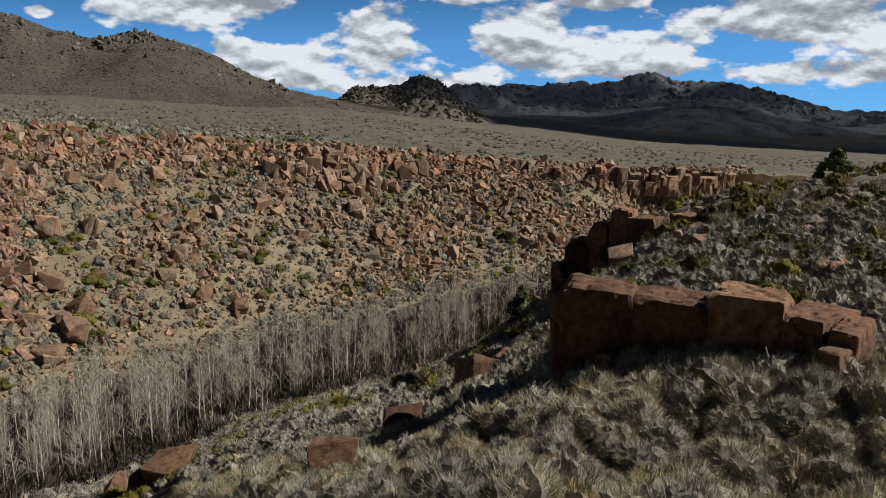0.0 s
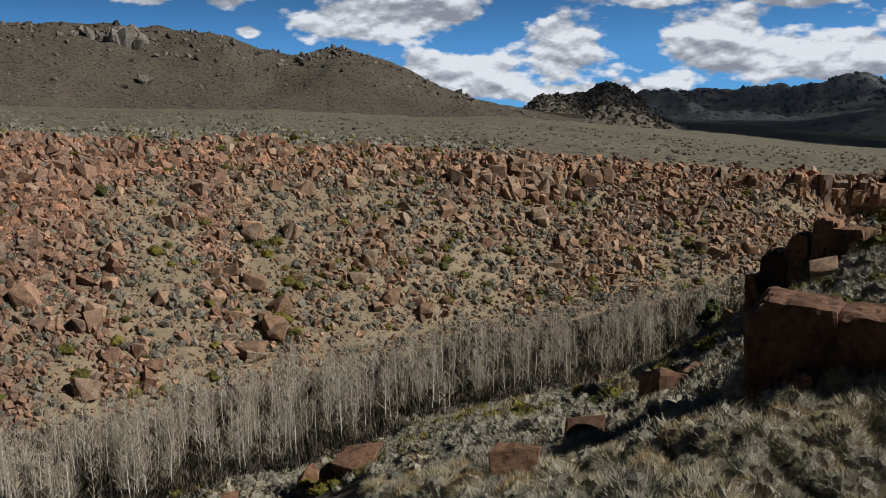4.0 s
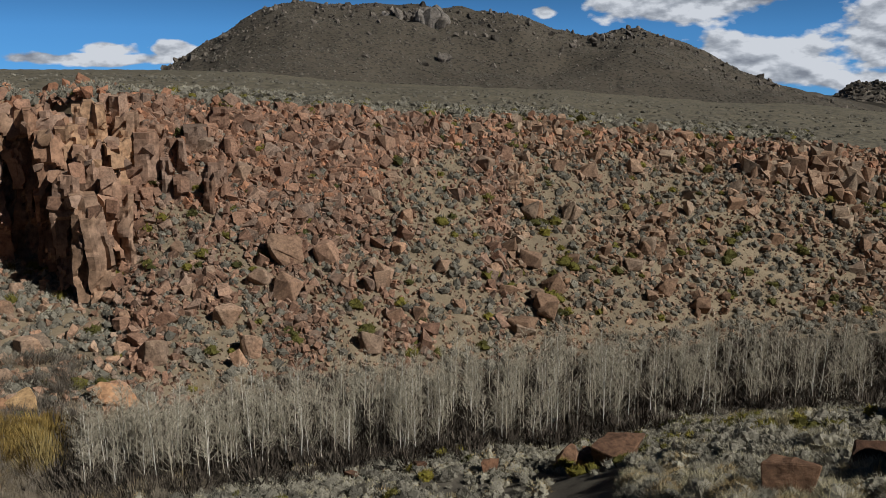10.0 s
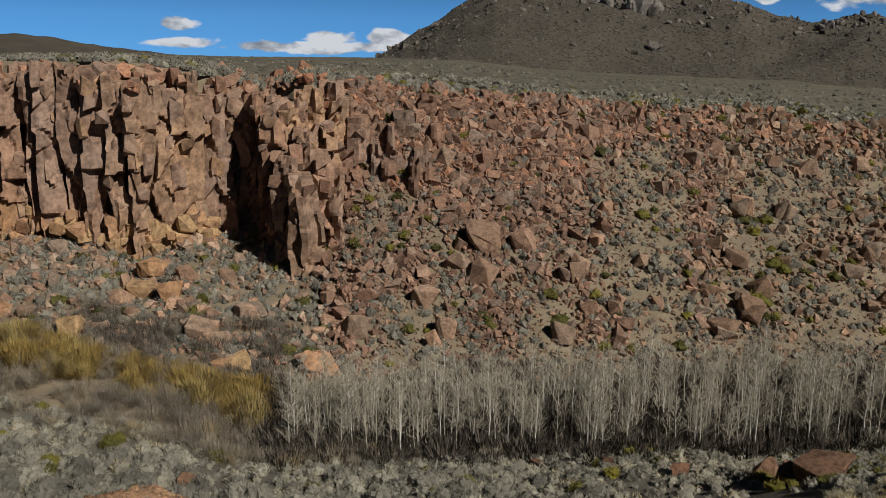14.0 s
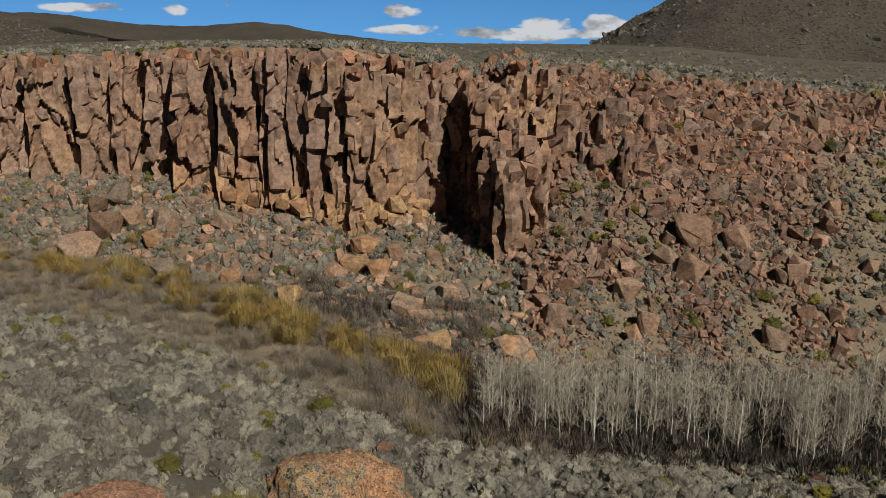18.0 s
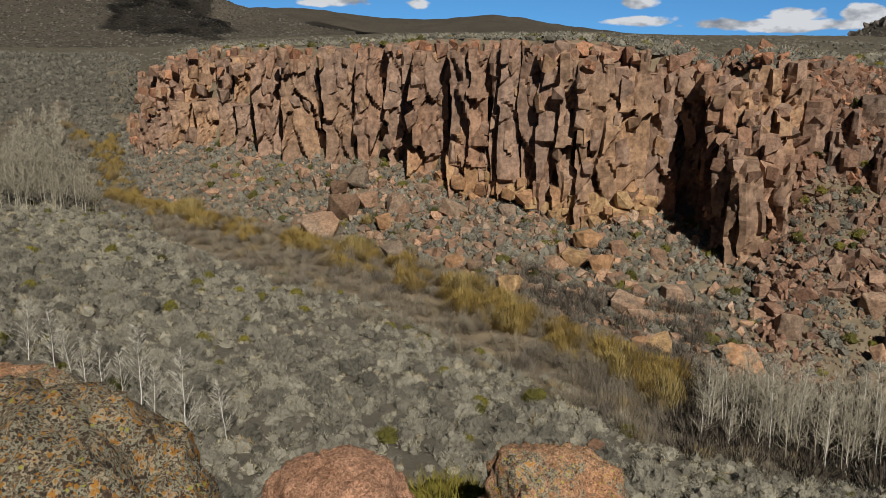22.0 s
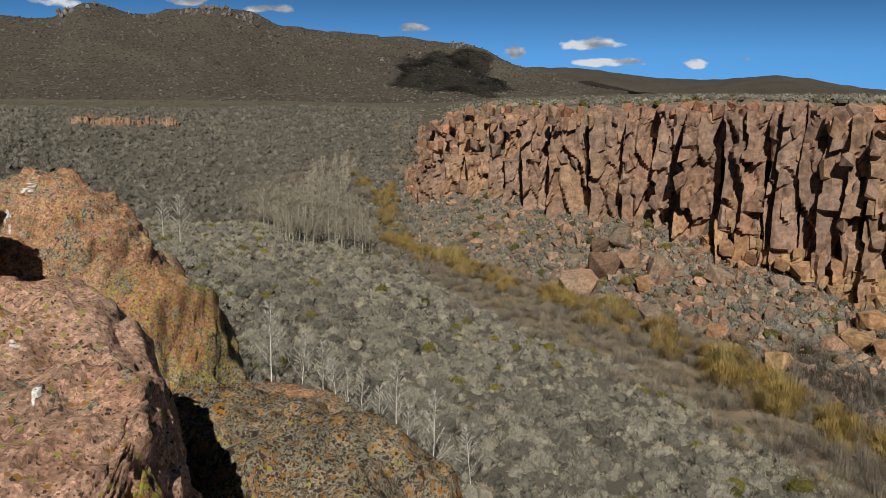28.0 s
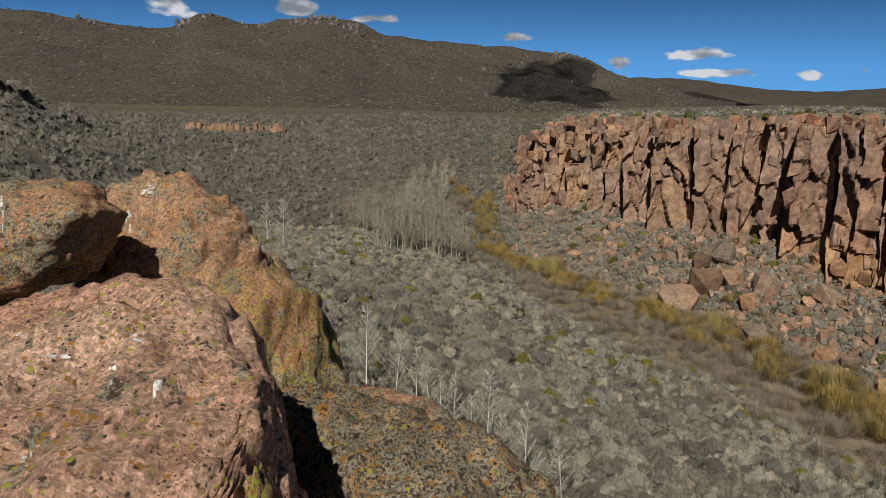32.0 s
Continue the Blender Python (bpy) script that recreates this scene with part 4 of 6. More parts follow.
FRONT_OUTCROP = ((7.9, 13.6, -13.8, -21.1, 18.7), (12.6, 18.7, -14.6, -20.4, 18.1), (18.2, 23.2, -14.0, -19.6, 17.7), (22.3, 26.2, -15.0, -18.2, 17.4),
                 (25.7, 27.5, -15.2, -17.3, 17.2), (25.6, 27.1, -16.6, -18.0, 16.4), (10.9, 12.4, -18.6, -21.2, 17.6))
BACK_OUTCROP = ((7.9, 8.9, -12.6, -14.7, 37.5), (8.6, 10.3, -10.8, -14.3, 38.0), (10.1, 11.9, -9.8, -14.0, 37.5), (11.4, 13.0, -8.8, -12.6, 37.0), (12.6, 14.6, -9.3, -12.7, 36.5), (14.3, 16.0, -9.9, -12.2, 36.5),
                (15.6, 17.5, -9.0, -11.4, 38.0), (17.3, 19.3, -9.0, -10.9, 39.0), (19.1, 20.8, -9.1, -10.4, 40.0), (18.5, 20.6, -12.6, -13.7, 30.0), (8.9, 10.6, -14.0, -15.3, 35.0), (21.2, 22.7, -10.3, -11.1, 36.0))
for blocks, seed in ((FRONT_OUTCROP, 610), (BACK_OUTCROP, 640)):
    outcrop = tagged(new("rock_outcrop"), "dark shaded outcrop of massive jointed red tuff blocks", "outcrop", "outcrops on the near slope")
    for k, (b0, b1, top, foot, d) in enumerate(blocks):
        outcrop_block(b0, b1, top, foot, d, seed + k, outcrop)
for k in range(26):
    b, d = rb.uniform(9, 27), rb.uniform(26, 46)
    s = rb.uniform(0.3, 0.75)
    set_boulder(b, d, s * 1.6, s, MIDDLE, rb, "weathered brown rock among shrubs on the shaded slope", "rocks on the shaded slope")

# ---- rocks at the viewpoint ----


def mathutils_bvh(ob):
    from mathutils.bvhtree import BVHTree
    me = ob.data
    return BVHTree.FromPolygons([v.co for v in me.vertices], [p.vertices for p in me.polygons])


def lichen_rock(name, base_a, base_b, pits, grey, orange, lime, black, low=0.0):
    """Pitted tuff at arm's length; each crust of lichen has its own share of the surface, more of it low down."""
    m, t, b = material(name, 0.95)
    pos = world_pos(t)
    sep = t.nodes.new("ShaderNodeSeparateXYZ")
    link(t, pos, sep.inputs[0])
    down = math_node(t, "MULTIPLY", math_node(t, "SUBTRACT", low, sep.outputs[2]), 3.2, True) if low else 0.5
    wobble = node(t, "ShaderNodeTexNoise", Scale=38.0, Detail=6.0, Roughness=0.75)
    link(t, pos, wobble.inputs["Vector"])
    bent = t.nodes.new("ShaderNodeVectorMath")
    bent.operation = "MULTIPLY_ADD"
    bent.inputs[1].default_value = (0.022, 0.022, 0.022)
    link(t, wobble.outputs["Color"], bent.inputs[0]), link(t, pos, bent.inputs[2])
    big = tex_noise(t, pos, 1.7, 5)
    mid = tex_noise(t, pos, 9.0, 6, 0.65)
    grit = tex_noise(t, pos, 80.0, 6, 0.8)
    col = mix(t, ramp(t, big, ((0.35, (0, 0, 0)), (0.65, (1, 1, 1)))), base_a, base_b)
    col = mix(t, 0.75, col, ramp(t, mid, ((0.3, (0.62, 0.56, 0.52)), (0.52, (1, 1, 1)), (0.75, (1.18, 1.16, 1.14)))), "MULTIPLY")
    col = mix(t, 0.85, col, ramp(t, grit, ((0.34, (0.45, 0.40, 0.38)), (0.46, (0.95, 0.94, 0.93)), (0.62, (1.25, 1.23, 1.2)))), "MULTIPLY")
    for scale, lo, hi in ((85.0, 0.62, 1.30), (230.0, 0.70, 1.25)):
        grain = t.nodes.new("ShaderNodeTexVoronoi")
        grain.inputs["Scale"].default_value = scale
        link(t, pos, grain.inputs["Vector"])
        own = t.nodes.new("ShaderNodeSeparateColor")
        link(t, grain.outputs["Color"], own.inputs[0])
        col = mix(t, 1.0, col, ramp(t, own.outputs[0], ((0.0, (lo, lo * 0.96, lo * 0.93)), (1.0, (hi, hi, hi)))), "MULTIPLY")
    height = math_node(t, "ADD", math_node(t, "MULTIPLY", mid, 0.5), math_node(t, "MULTIPLY", grit, 0.35))

    def crust(scale, share, seed, reach):
        cell = t.nodes.new("ShaderNodeTexVoronoi")
        cell.inputs["Scale"].default_value = scale
        shift = t.nodes.new("ShaderNodeVectorMath")
        shift.operation = "ADD"
        shift.inputs[1].default_value = (seed, seed * 0.7, -seed)
        link(t, bent.outputs[0], shift.inputs[0]), link(t, shift.outputs[0], cell.inputs["Vector"])
        own = t.nodes.new("ShaderNodeSeparateColor")
        link(t, cell.outputs["Color"], own.inputs[0])
        patch = tex_noise(t, shift.outputs[0], 2.6, 4, 0.6)
        room = math_node(t, "MULTIPLY", math_node(t, "ADD", math_node(t, "MULTIPLY", math_node(t, "SUBTRACT", patch, 0.36), 4.0, True), down), share)
        chosen = math_node(t, "LESS_THAN", own.outputs[0], room)
        width = math_node(t, "MULTIPLY", math_node(t, "ADD", own.outputs[1], 0.35), reach)
        return math_node(t, "MULTIPLY", chosen, math_node(t, "LESS_THAN", cell.outputs["Distance"], width))

    mottle = tex_noise(t, bent.outputs[0], 21.0, 7, 0.66)
    zone = math_node(t, "MULTIPLY", math_node(t, "ADD", math_node(t, "MULTIPLY", math_node(t, "SUBTRACT", tex_noise(t, pos, 3.1, 5, 0.6), 0.40), 5.0, True), down), grey * 1.5, True)
    crusts = ramp(t, mottle, ((0.36, (0.030, 0.024, 0.018)), (0.42, (0.10, 0.065, 0.038)), (0.445, (0.36, 0.35, 0.26)), (0.485, (0.27, 0.245, 0.165)), (0.505, (0.07, 0.05, 0.033)), (0.535, (0.17, 0.11, 0.06)), (0.56, (0.43, 0.42, 0.32)), (0.615, (0.46, 0.21, 0.035))))
    spread_ = ramp(t, math_node(t, "ADD", tex_noise(t, bent.outputs[0], 22.0, 7, 0.7), math_node(t, "MULTIPLY", math_node(t, "SUBTRACT", zone, 0.5), 0.5)), ((0.50, (0, 0, 0)), (0.54, (1, 1, 1))))
    col = mix(t, math_node(t, "MULTIPLY", spread_, 0.92), col, crusts)
    height = math_node(t, "ADD", height, math_node(t, "MULTIPLY", mottle, 0.5))
    for scale, share, seed, reach, tone, deep in ((70.0, pits * 1.2, 3.1, 0.22, (0.085, 0.04, 0.026), -0.9), (130.0, pits * 1.5, 8.3, 0.30, (0.10, 0.05, 0.03), -0.5),
                                           (100.0, black * 1.5, 1.9, 0.42, (0.035, 0.028, 0.022), 0.1), (85.0, orange * 1.3, 7.7, 0.46, (0.38, 0.18, 0.03), 0.25), (80.0, lime * 1.4, 11.3, 0.48, (0.40, 0.37, 0.055), 0.3)):
        if share:
            on = crust(scale, share, seed, reach)
            col = mix(t, math_node(t, "MULTIPLY", on, 0.9), col, tone)
            height = math_node(t, "ADD", height, math_node(t, "MULTIPLY", on, deep * 0.5))
    link(t, col, b.inputs["Base Color"])
    bump(t, b, height, 1.0, 0.02)
    return m


PINK = lichen_rock("pink_tuff", (0.55, 0.315, 0.215), (0.60, 0.405, 0.295), 0.34, 0.34, 0.14, 0.08, 0.10, -0.78)
TAWNY = lichen_rock("tawny_tuff", (0.423, 0.234, 0.131), (0.45, 0.288, 0.18), 0.34, 0.30, 0.05, 0.04, 0.06)
LICHEN = lichen_rock("lichen_crust", (0.324, 0.198, 0.126), (0.342, 0.243, 0.162), 0.45, 0.66, 0.26, 0.03, 0.40)
GILDED = lichen_rock("gilded_tuff", (0.396, 0.207, 0.117), (0.414, 0.252, 0.153), 0.34, 0.44, 0.26, 0.46, 0.16)
SALMON = lichen_rock("salmon_tuff", (0.414, 0.234, 0.149), (0.432, 0.252, 0.162), 0.12, 0.0, 0.0, 0.0, 0.0)
DROPPINGS, dt, db = material("white_droppings", 0.9)
link(dt, ramp(dt, tex_noise(dt, world_pos(dt), 70.0, 4, 0.7), ((0.35, (0.45, 0.40, 0.36)), (0.55, (0.74, 0.72, 0.68)))), db.inputs["Base Color"])


def near_rock(b, d, z, size, mat, label, seed, cuts=7, tight=0.72, sub=5, spin=0.0, rough=0.07, box=0.8):
    """A boulder beside the camera; size: across, along the view, up."""
    r = np.random.RandomState(seed)
    v, f = cube_grid({5: 30, 6: 58}[sub])
    v = v / ((np.abs(v) ** (2 / box)).sum(1) ** (box / 2))[:, None] * 1.02
    for _ in range(cuts):
        n = r.normal(size=3)
        n /= np.linalg.norm(n)
        v = v - (np.clip(v @ n - r.uniform(tight, 1.0), 0, None) * 0.9)[:, None] * n
    v = v * np.array(size)
    q = v + seed
    out = v / np.linalg.norm(v, axis=1)[:, None]
    turned = q @ np.array(((0.36, 0.48, -0.8), (-0.8, 0.6, 0.0), (0.48, 0.64, 0.6)))
    cells = np.abs(fbm(turned * 4.5, 3, seed + 5, 0.6))
    v = v + out * (rough * fbm(turned * 2.0, 4, seed) + 0.055 * min(1.0, max(size) ** 2) * (0.25 - cells) + 0.022 * fbm(turned * 17, 4, seed + 3, 0.65))[:, None]
    c, s = math.cos(spin), math.sin(spin)
    v = v @ np.array(((c, -s, 0), (s, c, 0), (0, 0, 1))).T
    ob = new("boulder", mesh_of("boulder", stand(v, b, d, z), f, mat, smooth=True))
    return tagged(ob, label, "boulder", "boulders at the viewpoint")


PINK_BOULDER = near_rock(-124.6, 1.9, -1.41, (0.56, 0.78, 0.90), PINK, "big pink tuff boulder with white droppings and lichen", 21, 5, 0.96, sub=6, box=0.32, rough=0.05)
TAWNY_BOULDER = near_rock(-116.6, 5.0, -1.47, (0.62, 0.62, 1.0), TAWNY, "rounded tawny tuff boulder with white streaks", 31, 9, 0.8, sub=6, box=0.95, rough=0.14)
near_rock(-110.9, 4.6, -1.68, (0.34, 0.42, 0.82), GILDED, "lichen edged slab leaning on a tawny boulder", 37, 9, 0.75, box=0.8, rough=0.16)
near_rock(-109.8, 1.42, -0.97, (0.07, 0.2, 0.5), GILDED, "narrow edge of rock thick with lime yellow lichen", 43, 8, 0.75, box=0.8, rough=0.12)
near_rock(-105.2, 2.5, -1.91, (0.72, 1.15, 0.92), LICHEN, "broad boulder crusted with grey, black and golden lichen", 35, 11, 0.72, sub=6, box=0.8, rough=0.1)
HANGING = near_rock(-126.4, 4.3, -0.66, (0.56, 0.5, 0.26), TAWNY, "overhanging brown tuff boulder beside a dark hollow", 24, 8, 0.75, rough=0.12)
near_rock(-129.5, 4.2, -1.20, (0.50, 0.4, 0.40), TAWNY, "low brown tuff boulder under an overhang", 25, 7, 0.75)
near_rock(-103.6, 3.8, -1.62, (0.42, 0.4, 0.30), TAWNY, "flat orange tuff slab wedged between boulders", 26, 8, 0.7)
near_rock(-81.6, 3.35, -2.14, (0.34, 0.36, 0.42), SALMON, "smooth salmon coloured tuff boulder", 27, 5, 0.85, rough=0.03)
near_rock(-87.0, 3.2, -2.20, (0.28, 0.3, 0.38), TAWNY, "small lichen spotted boulder", 28, 7, 0.8)
near_rock(-66.2, 3.85, -2.34, (0.36, 0.34, 0.40), TAWNY, "gritty brown boulder with an undercut edge", 29, 9, 0.65)
near_rock(-62.5, 3.9, -2.62, (0.34, 0.34, 0.42), TAWNY, "gritty brown boulder on the ledge", 30, 9, 0.65)


def splash(rock, b, el, wide, tall, seed):
    """A ragged dried white splash lying on a rock, towards the viewpoint."""
    tree = mathutils_bvh(rock)
    r = np.random.RandomState(seed)
    for k in range(7):
        cb, ce = b + r.normal(0, wide * 0.26), el + r.normal(0, tall * 0.28)
        sw, sh = wide * r.uniform(0.05, 0.22), tall * r.uniform(0.05, 0.18)
        ring = []
        for i in range(15):
            a, q = i * 0.4488, 1 + 0.16 * r.normal()
            x, y = (0.0, 0.0) if i == 14 else (math.cos(a) * sw * q, math.sin(a) * sh * q)
            way = bearing_vec(cb + x, ce + y)
            at = tree.ray_cast(Vector((0, 0, 0)), way)[0]
            if at is None or (ring and abs(at.length - ring[0].length) > 0.05):
                break
            ring.append(at - way * 0.003)
        if len(ring) == 15:
            faces = np.array([(14, i, (i + 1) % 14) for i in range(14)])
            part("dropping", mesh_of("dropping", np.array([tuple(p) for p in ring]), faces, DROPPINGS), rock, "dried white bird dropping")


for k, (b, el, w, h) in enumerate(((-115.4, -16.6, 1.5, 3.3), (-118.4, -15.7, 0.8, 1.2), (-121.2, -14.8, 1.3, 0.5), (-117.0, -14.2, 0.7, 0.5), (-123.3, -13.6, 0.7, 0.4), (-122.6, -19.7, 0.6, 0.8), (-126.7, -14.4, 0.6, 0.6))):
    splash(PINK_BOULDER, b, el, w, h, 40 + k)
for k, (b, el, w, h) in enumerate(((-119.4, -10.4, 0.35, 2.5), (-118.3, -7.6, 0.35, 2.0), (-117.3, -5.9, 1.0, 0.6))):
    splash(TAWNY_BOULDER, b, el, w, h, 60 + k)
splash(HANGING, -125.1, -6.3, 0.35, 2.2, 70)

# ---- plants ----


def plant_material(name, stops, rough=0.95, clear=0.25):
    """Leaves and twigs: the hue runs with the plant's own tint, each blade a little apart."""
    m, t, b = material(name, rough)
    a = t.nodes.new("ShaderNodeAttribute")
    a.attribute_name = "tint"
    isl = t.nodes.new("ShaderNodeNewGeometry").outputs["Random Per Island"]
    hue = math_node(t, "ADD", a.outputs["Fac"], math_node(t, "MULTIPLY", math_node(t, "SUBTRACT", isl, 0.5), 0.10))
    col = ramp(t, hue, stops)
    col = mix(t, 0.5, col, ramp(t, isl, ((0.0, (0.7, 0.7, 0.7)), (1.0, (1.2, 1.2, 1.2)))), "MULTIPLY")
    twig = tex_noise(t, world_pos(t), 11.0, 4, 0.7)
    col = mix(t, 0.85, col, ramp(t, twig, ((0.32, (0.55, 0.54, 0.53)), (0.5, (1, 1, 1)), (0.68, (1.22, 1.20, 1.15)))), "MULTIPLY")
    link(t, col, b.inputs["Base Color"])
    b.inputs["Specular IOR Level"].default_value = 0.1
    return m


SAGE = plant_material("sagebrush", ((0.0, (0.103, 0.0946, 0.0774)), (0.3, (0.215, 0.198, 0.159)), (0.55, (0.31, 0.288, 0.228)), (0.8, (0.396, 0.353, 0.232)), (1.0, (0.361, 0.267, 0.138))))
GREEN = plant_material("rabbitbrush", ((0.0, (0.0595, 0.0595, 0.0213)), (0.5, (0.162, 0.14, 0.0272)), (1.0, (0.281, 0.225, 0.0425))))
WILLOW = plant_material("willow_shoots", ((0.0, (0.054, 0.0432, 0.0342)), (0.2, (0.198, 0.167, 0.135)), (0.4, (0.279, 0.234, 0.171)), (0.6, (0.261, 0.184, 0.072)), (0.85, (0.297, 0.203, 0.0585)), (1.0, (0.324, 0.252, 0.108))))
NEEDLES = plant_material("juniper_needles", ((0.0, (0.05, 0.06, 0.025)), (1.0, (0.12, 0.13, 0.05))))


def bush_shape(seed, blades, size=0.16, height=0.85, upright=0.3, thin=0.45, mound=2, bulk=0.8):
    """A dome of small blades, thinner at the top, open below."""
    r = np.random.RandomState(seed)
    u, a = r.uniform(0.0, 1.0, blades), r.uniform(0, 2 * np.pi, blades)
    lump = 0.78 + 0.3 * np.sin(a * 2 + seed) * np.cos(u * 5 + seed * 2) + r.uniform(-0.12, 0.16, blades)
    rad = r.uniform(0.75, 1.05, blades) * lump
    c = np.stack([np.cos(a) * np.sqrt(1 - u * u) * rad, np.sin(a) * np.sqrt(1 - u * u) * rad, (u * height + 0.05) * rad], -1)
    way = c + (0, 0, upright) + r.normal(0, 0.35, (blades, 3))
    way /= np.linalg.norm(way, axis=1)[:, None]
    side = np.cross(way, r.normal(size=(blades, 3)))
    side /= np.linalg.norm(side, axis=1)[:, None]
    s = size * r.uniform(0.6, 1.5, blades)[:, None]
    v = np.stack([c - side * s * thin - way * s * 0.6, c + side * s * thin - way * s * 0.6, c + way * s], 1).reshape(-1, 3)
    v[:, 2] = np.maximum(v[:, 2], -0.15)
    core, cf = ICO[mound]
    lumps = 1 + 0.22 * fbm(core * 1.7 + seed, 2, seed) + 0.10 * r.normal(size=len(core))
    core = core * (bulk, bulk, bulk * 0.92 * height) * lumps[:, None]
    core[:, 2] = np.maximum(core[:, 2], -0.12)
    return np.concatenate([v, core]), np.concatenate([np.arange(blades * 3).reshape(-1, 3), cf + blades * 3])


def mound_shape(seed, blades, core=2, leaf=0.17, width=0.03, height=0.8, inner_shade=0.55):
    """A dense low shrub: an uneven twiggy mound bristling with leaf tips."""
    r = np.random.RandomState(seed)
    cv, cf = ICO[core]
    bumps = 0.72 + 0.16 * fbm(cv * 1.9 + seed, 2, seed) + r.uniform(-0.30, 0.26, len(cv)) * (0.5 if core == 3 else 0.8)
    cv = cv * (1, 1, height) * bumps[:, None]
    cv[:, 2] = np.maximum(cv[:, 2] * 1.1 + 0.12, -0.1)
    u, a = r.uniform(0.0, 1.0, blades), r.uniform(0, 2 * np.pi, blades)
    way = np.stack([np.cos(a) * np.sqrt(1 - u * u), np.sin(a) * np.sqrt(1 - u * u), u], -1)
    lump = 0.80 + 0.20 * fbm(way * 1.9 + seed, 2, seed)
    c = way * (1, 1, height) * lump[:, None] + (0, 0, 0.12)
    to = way + (0, 0, 0.35) + r.normal(0, 0.45, (blades, 3))
    to /= np.linalg.norm(to, axis=1)[:, None]
    across = np.cross(to, r.normal(size=(blades, 3)))
    across *= width / np.linalg.norm(across, axis=1)[:, None]
    long_ = leaf * r.uniform(0.5, 1.5, blades)[:, None]
    v = np.stack([c - across - to * 0.04, c + across - to * 0.04, c + to * long_], 1).reshape(-1, 3)
    return np.concatenate([v, cv]), np.concatenate([np.arange(len(v)).reshape(-1, 3), cf + len(v)]), len(cv), inner_shade


def sow(name, b, d, size, shapes, mat, label, category, tint, seed=1, squash=1.0):
    """Many plants of a few shapes, joined."""
    r = np.random.RandomState(seed)
    n = len(b)
    c = place(b, d, ground_height(b, d))
    kind, a = r.randint(len(shapes), size=n), r.uniform(0, 2 * np.pi, n)
    vs, fs, ts, off = [], [], [], 0
    for k, shape in enumerate(shapes):
        v, f = shape[:2]
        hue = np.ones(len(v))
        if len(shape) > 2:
            hue[len(v) - shape[2]:] = shape[3] if len(shape) > 3 else 0.2      # woody core, with the clump's inner shade put into its darker tint
        i = np.where(kind == k)[0]
        if not len(i):
            continue
        ca, sa = np.cos(a[i])[:, None], np.sin(a[i])[:, None]
        w = np.stack([v[None, :, 0] * ca - v[None, :, 1] * sa, v[None, :, 0] * sa + v[None, :, 1] * ca, np.repeat(v[None, :, 2] * squash, len(i), 0)], -1)
        w = w * size[i][:, None, None] + c[i][:, None]
        fs.append((f[None] + (np.arange(len(i)) * len(v))[:, None, None]).reshape(-1, 3) + off)
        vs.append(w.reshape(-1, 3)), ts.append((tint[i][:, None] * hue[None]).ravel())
        off += len(i) * len(v)
    return stuff(name, np.concatenate(vs), np.concatenate(fs), mat, label, category, np.concatenate(ts))


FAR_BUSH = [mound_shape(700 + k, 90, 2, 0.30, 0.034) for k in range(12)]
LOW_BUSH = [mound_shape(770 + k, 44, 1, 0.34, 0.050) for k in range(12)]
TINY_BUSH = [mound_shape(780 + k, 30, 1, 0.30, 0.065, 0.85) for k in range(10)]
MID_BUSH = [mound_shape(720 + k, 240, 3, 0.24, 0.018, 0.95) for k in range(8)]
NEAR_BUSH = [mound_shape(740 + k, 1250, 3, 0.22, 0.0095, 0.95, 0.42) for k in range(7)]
TUFT = [bush_shape(760 + k, 320, 0.22, 1.0, 1.6, 0.10, 1, 0.4) for k in range(5)]
rp = np.random.RandomState(12)


def spread(n, b0, b1, v0, v1):
    """Places spread evenly over the ground between two bearings and two of its lines."""
    b, v = rp.uniform(b0, b1, 6 * n), rp.uniform(v0, v1, 6 * n)
    d, _ = lay(b, v)
    width = lay(b, np.minimum(v + 0.02, 9.9))[0] - d
    keep = rp.uniform(0, 1, 6 * n) < (d * width) / np.percentile(d * width, 97)
    return b[keep][:n], d[keep][:n]


def thin(b, d, size, apart=0.8):
    """Keeps the plants that stand clear of those before them."""
    p = place(b, d, np.zeros_like(d))[:, :2]
    keep = []
    for k in range(len(b)):
        if not keep or (np.hypot(*(p[keep] - p[k]).T) > apart * (size[keep] + size[k])).all():
            keep.append(k)
    return b[keep], d[keep], size[keep]


def tints(n, mid=0.42, wide=0.24):
    return np.clip(rp.normal(mid, wide, n), 0.02, 0.98)


b, d = spread(17000, -129, -24, 2.0, 4.0)
b, d, size = thin(b, d, np.minimum(0.22 * rp.uniform(0.15, 1.0, len(b)) ** -0.7, 0.60), 0.52)
close = (d < 34) | (size > 0.5)
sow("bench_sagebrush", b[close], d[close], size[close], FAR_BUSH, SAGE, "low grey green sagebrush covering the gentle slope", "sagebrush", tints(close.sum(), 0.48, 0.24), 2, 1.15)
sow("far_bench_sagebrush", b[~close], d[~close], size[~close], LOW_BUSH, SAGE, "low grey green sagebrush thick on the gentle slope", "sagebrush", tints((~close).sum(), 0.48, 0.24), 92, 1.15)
b, d = spread(520, -124, -40, 2.05, 3.2)
sow("bench_tall_sagebrush", b, d, rp.uniform(0.6, 1.05, len(b)), MID_BUSH, SAGE, "taller grey sagebrush clumps on the gentle slope", "sagebrush", tints(len(b), 0.3, 0.15), 3)
b, d = spread(230, -126, -20, 2.05, 4.0)
sow("bench_rabbitbrush", b, d, rp.uniform(0.3, 0.75, len(b)), MID_BUSH, GREEN, "olive yellow rabbitbrush dotted among the sagebrush", "shrubs", tints(len(b), 0.42, 0.25), 4, 0.95)
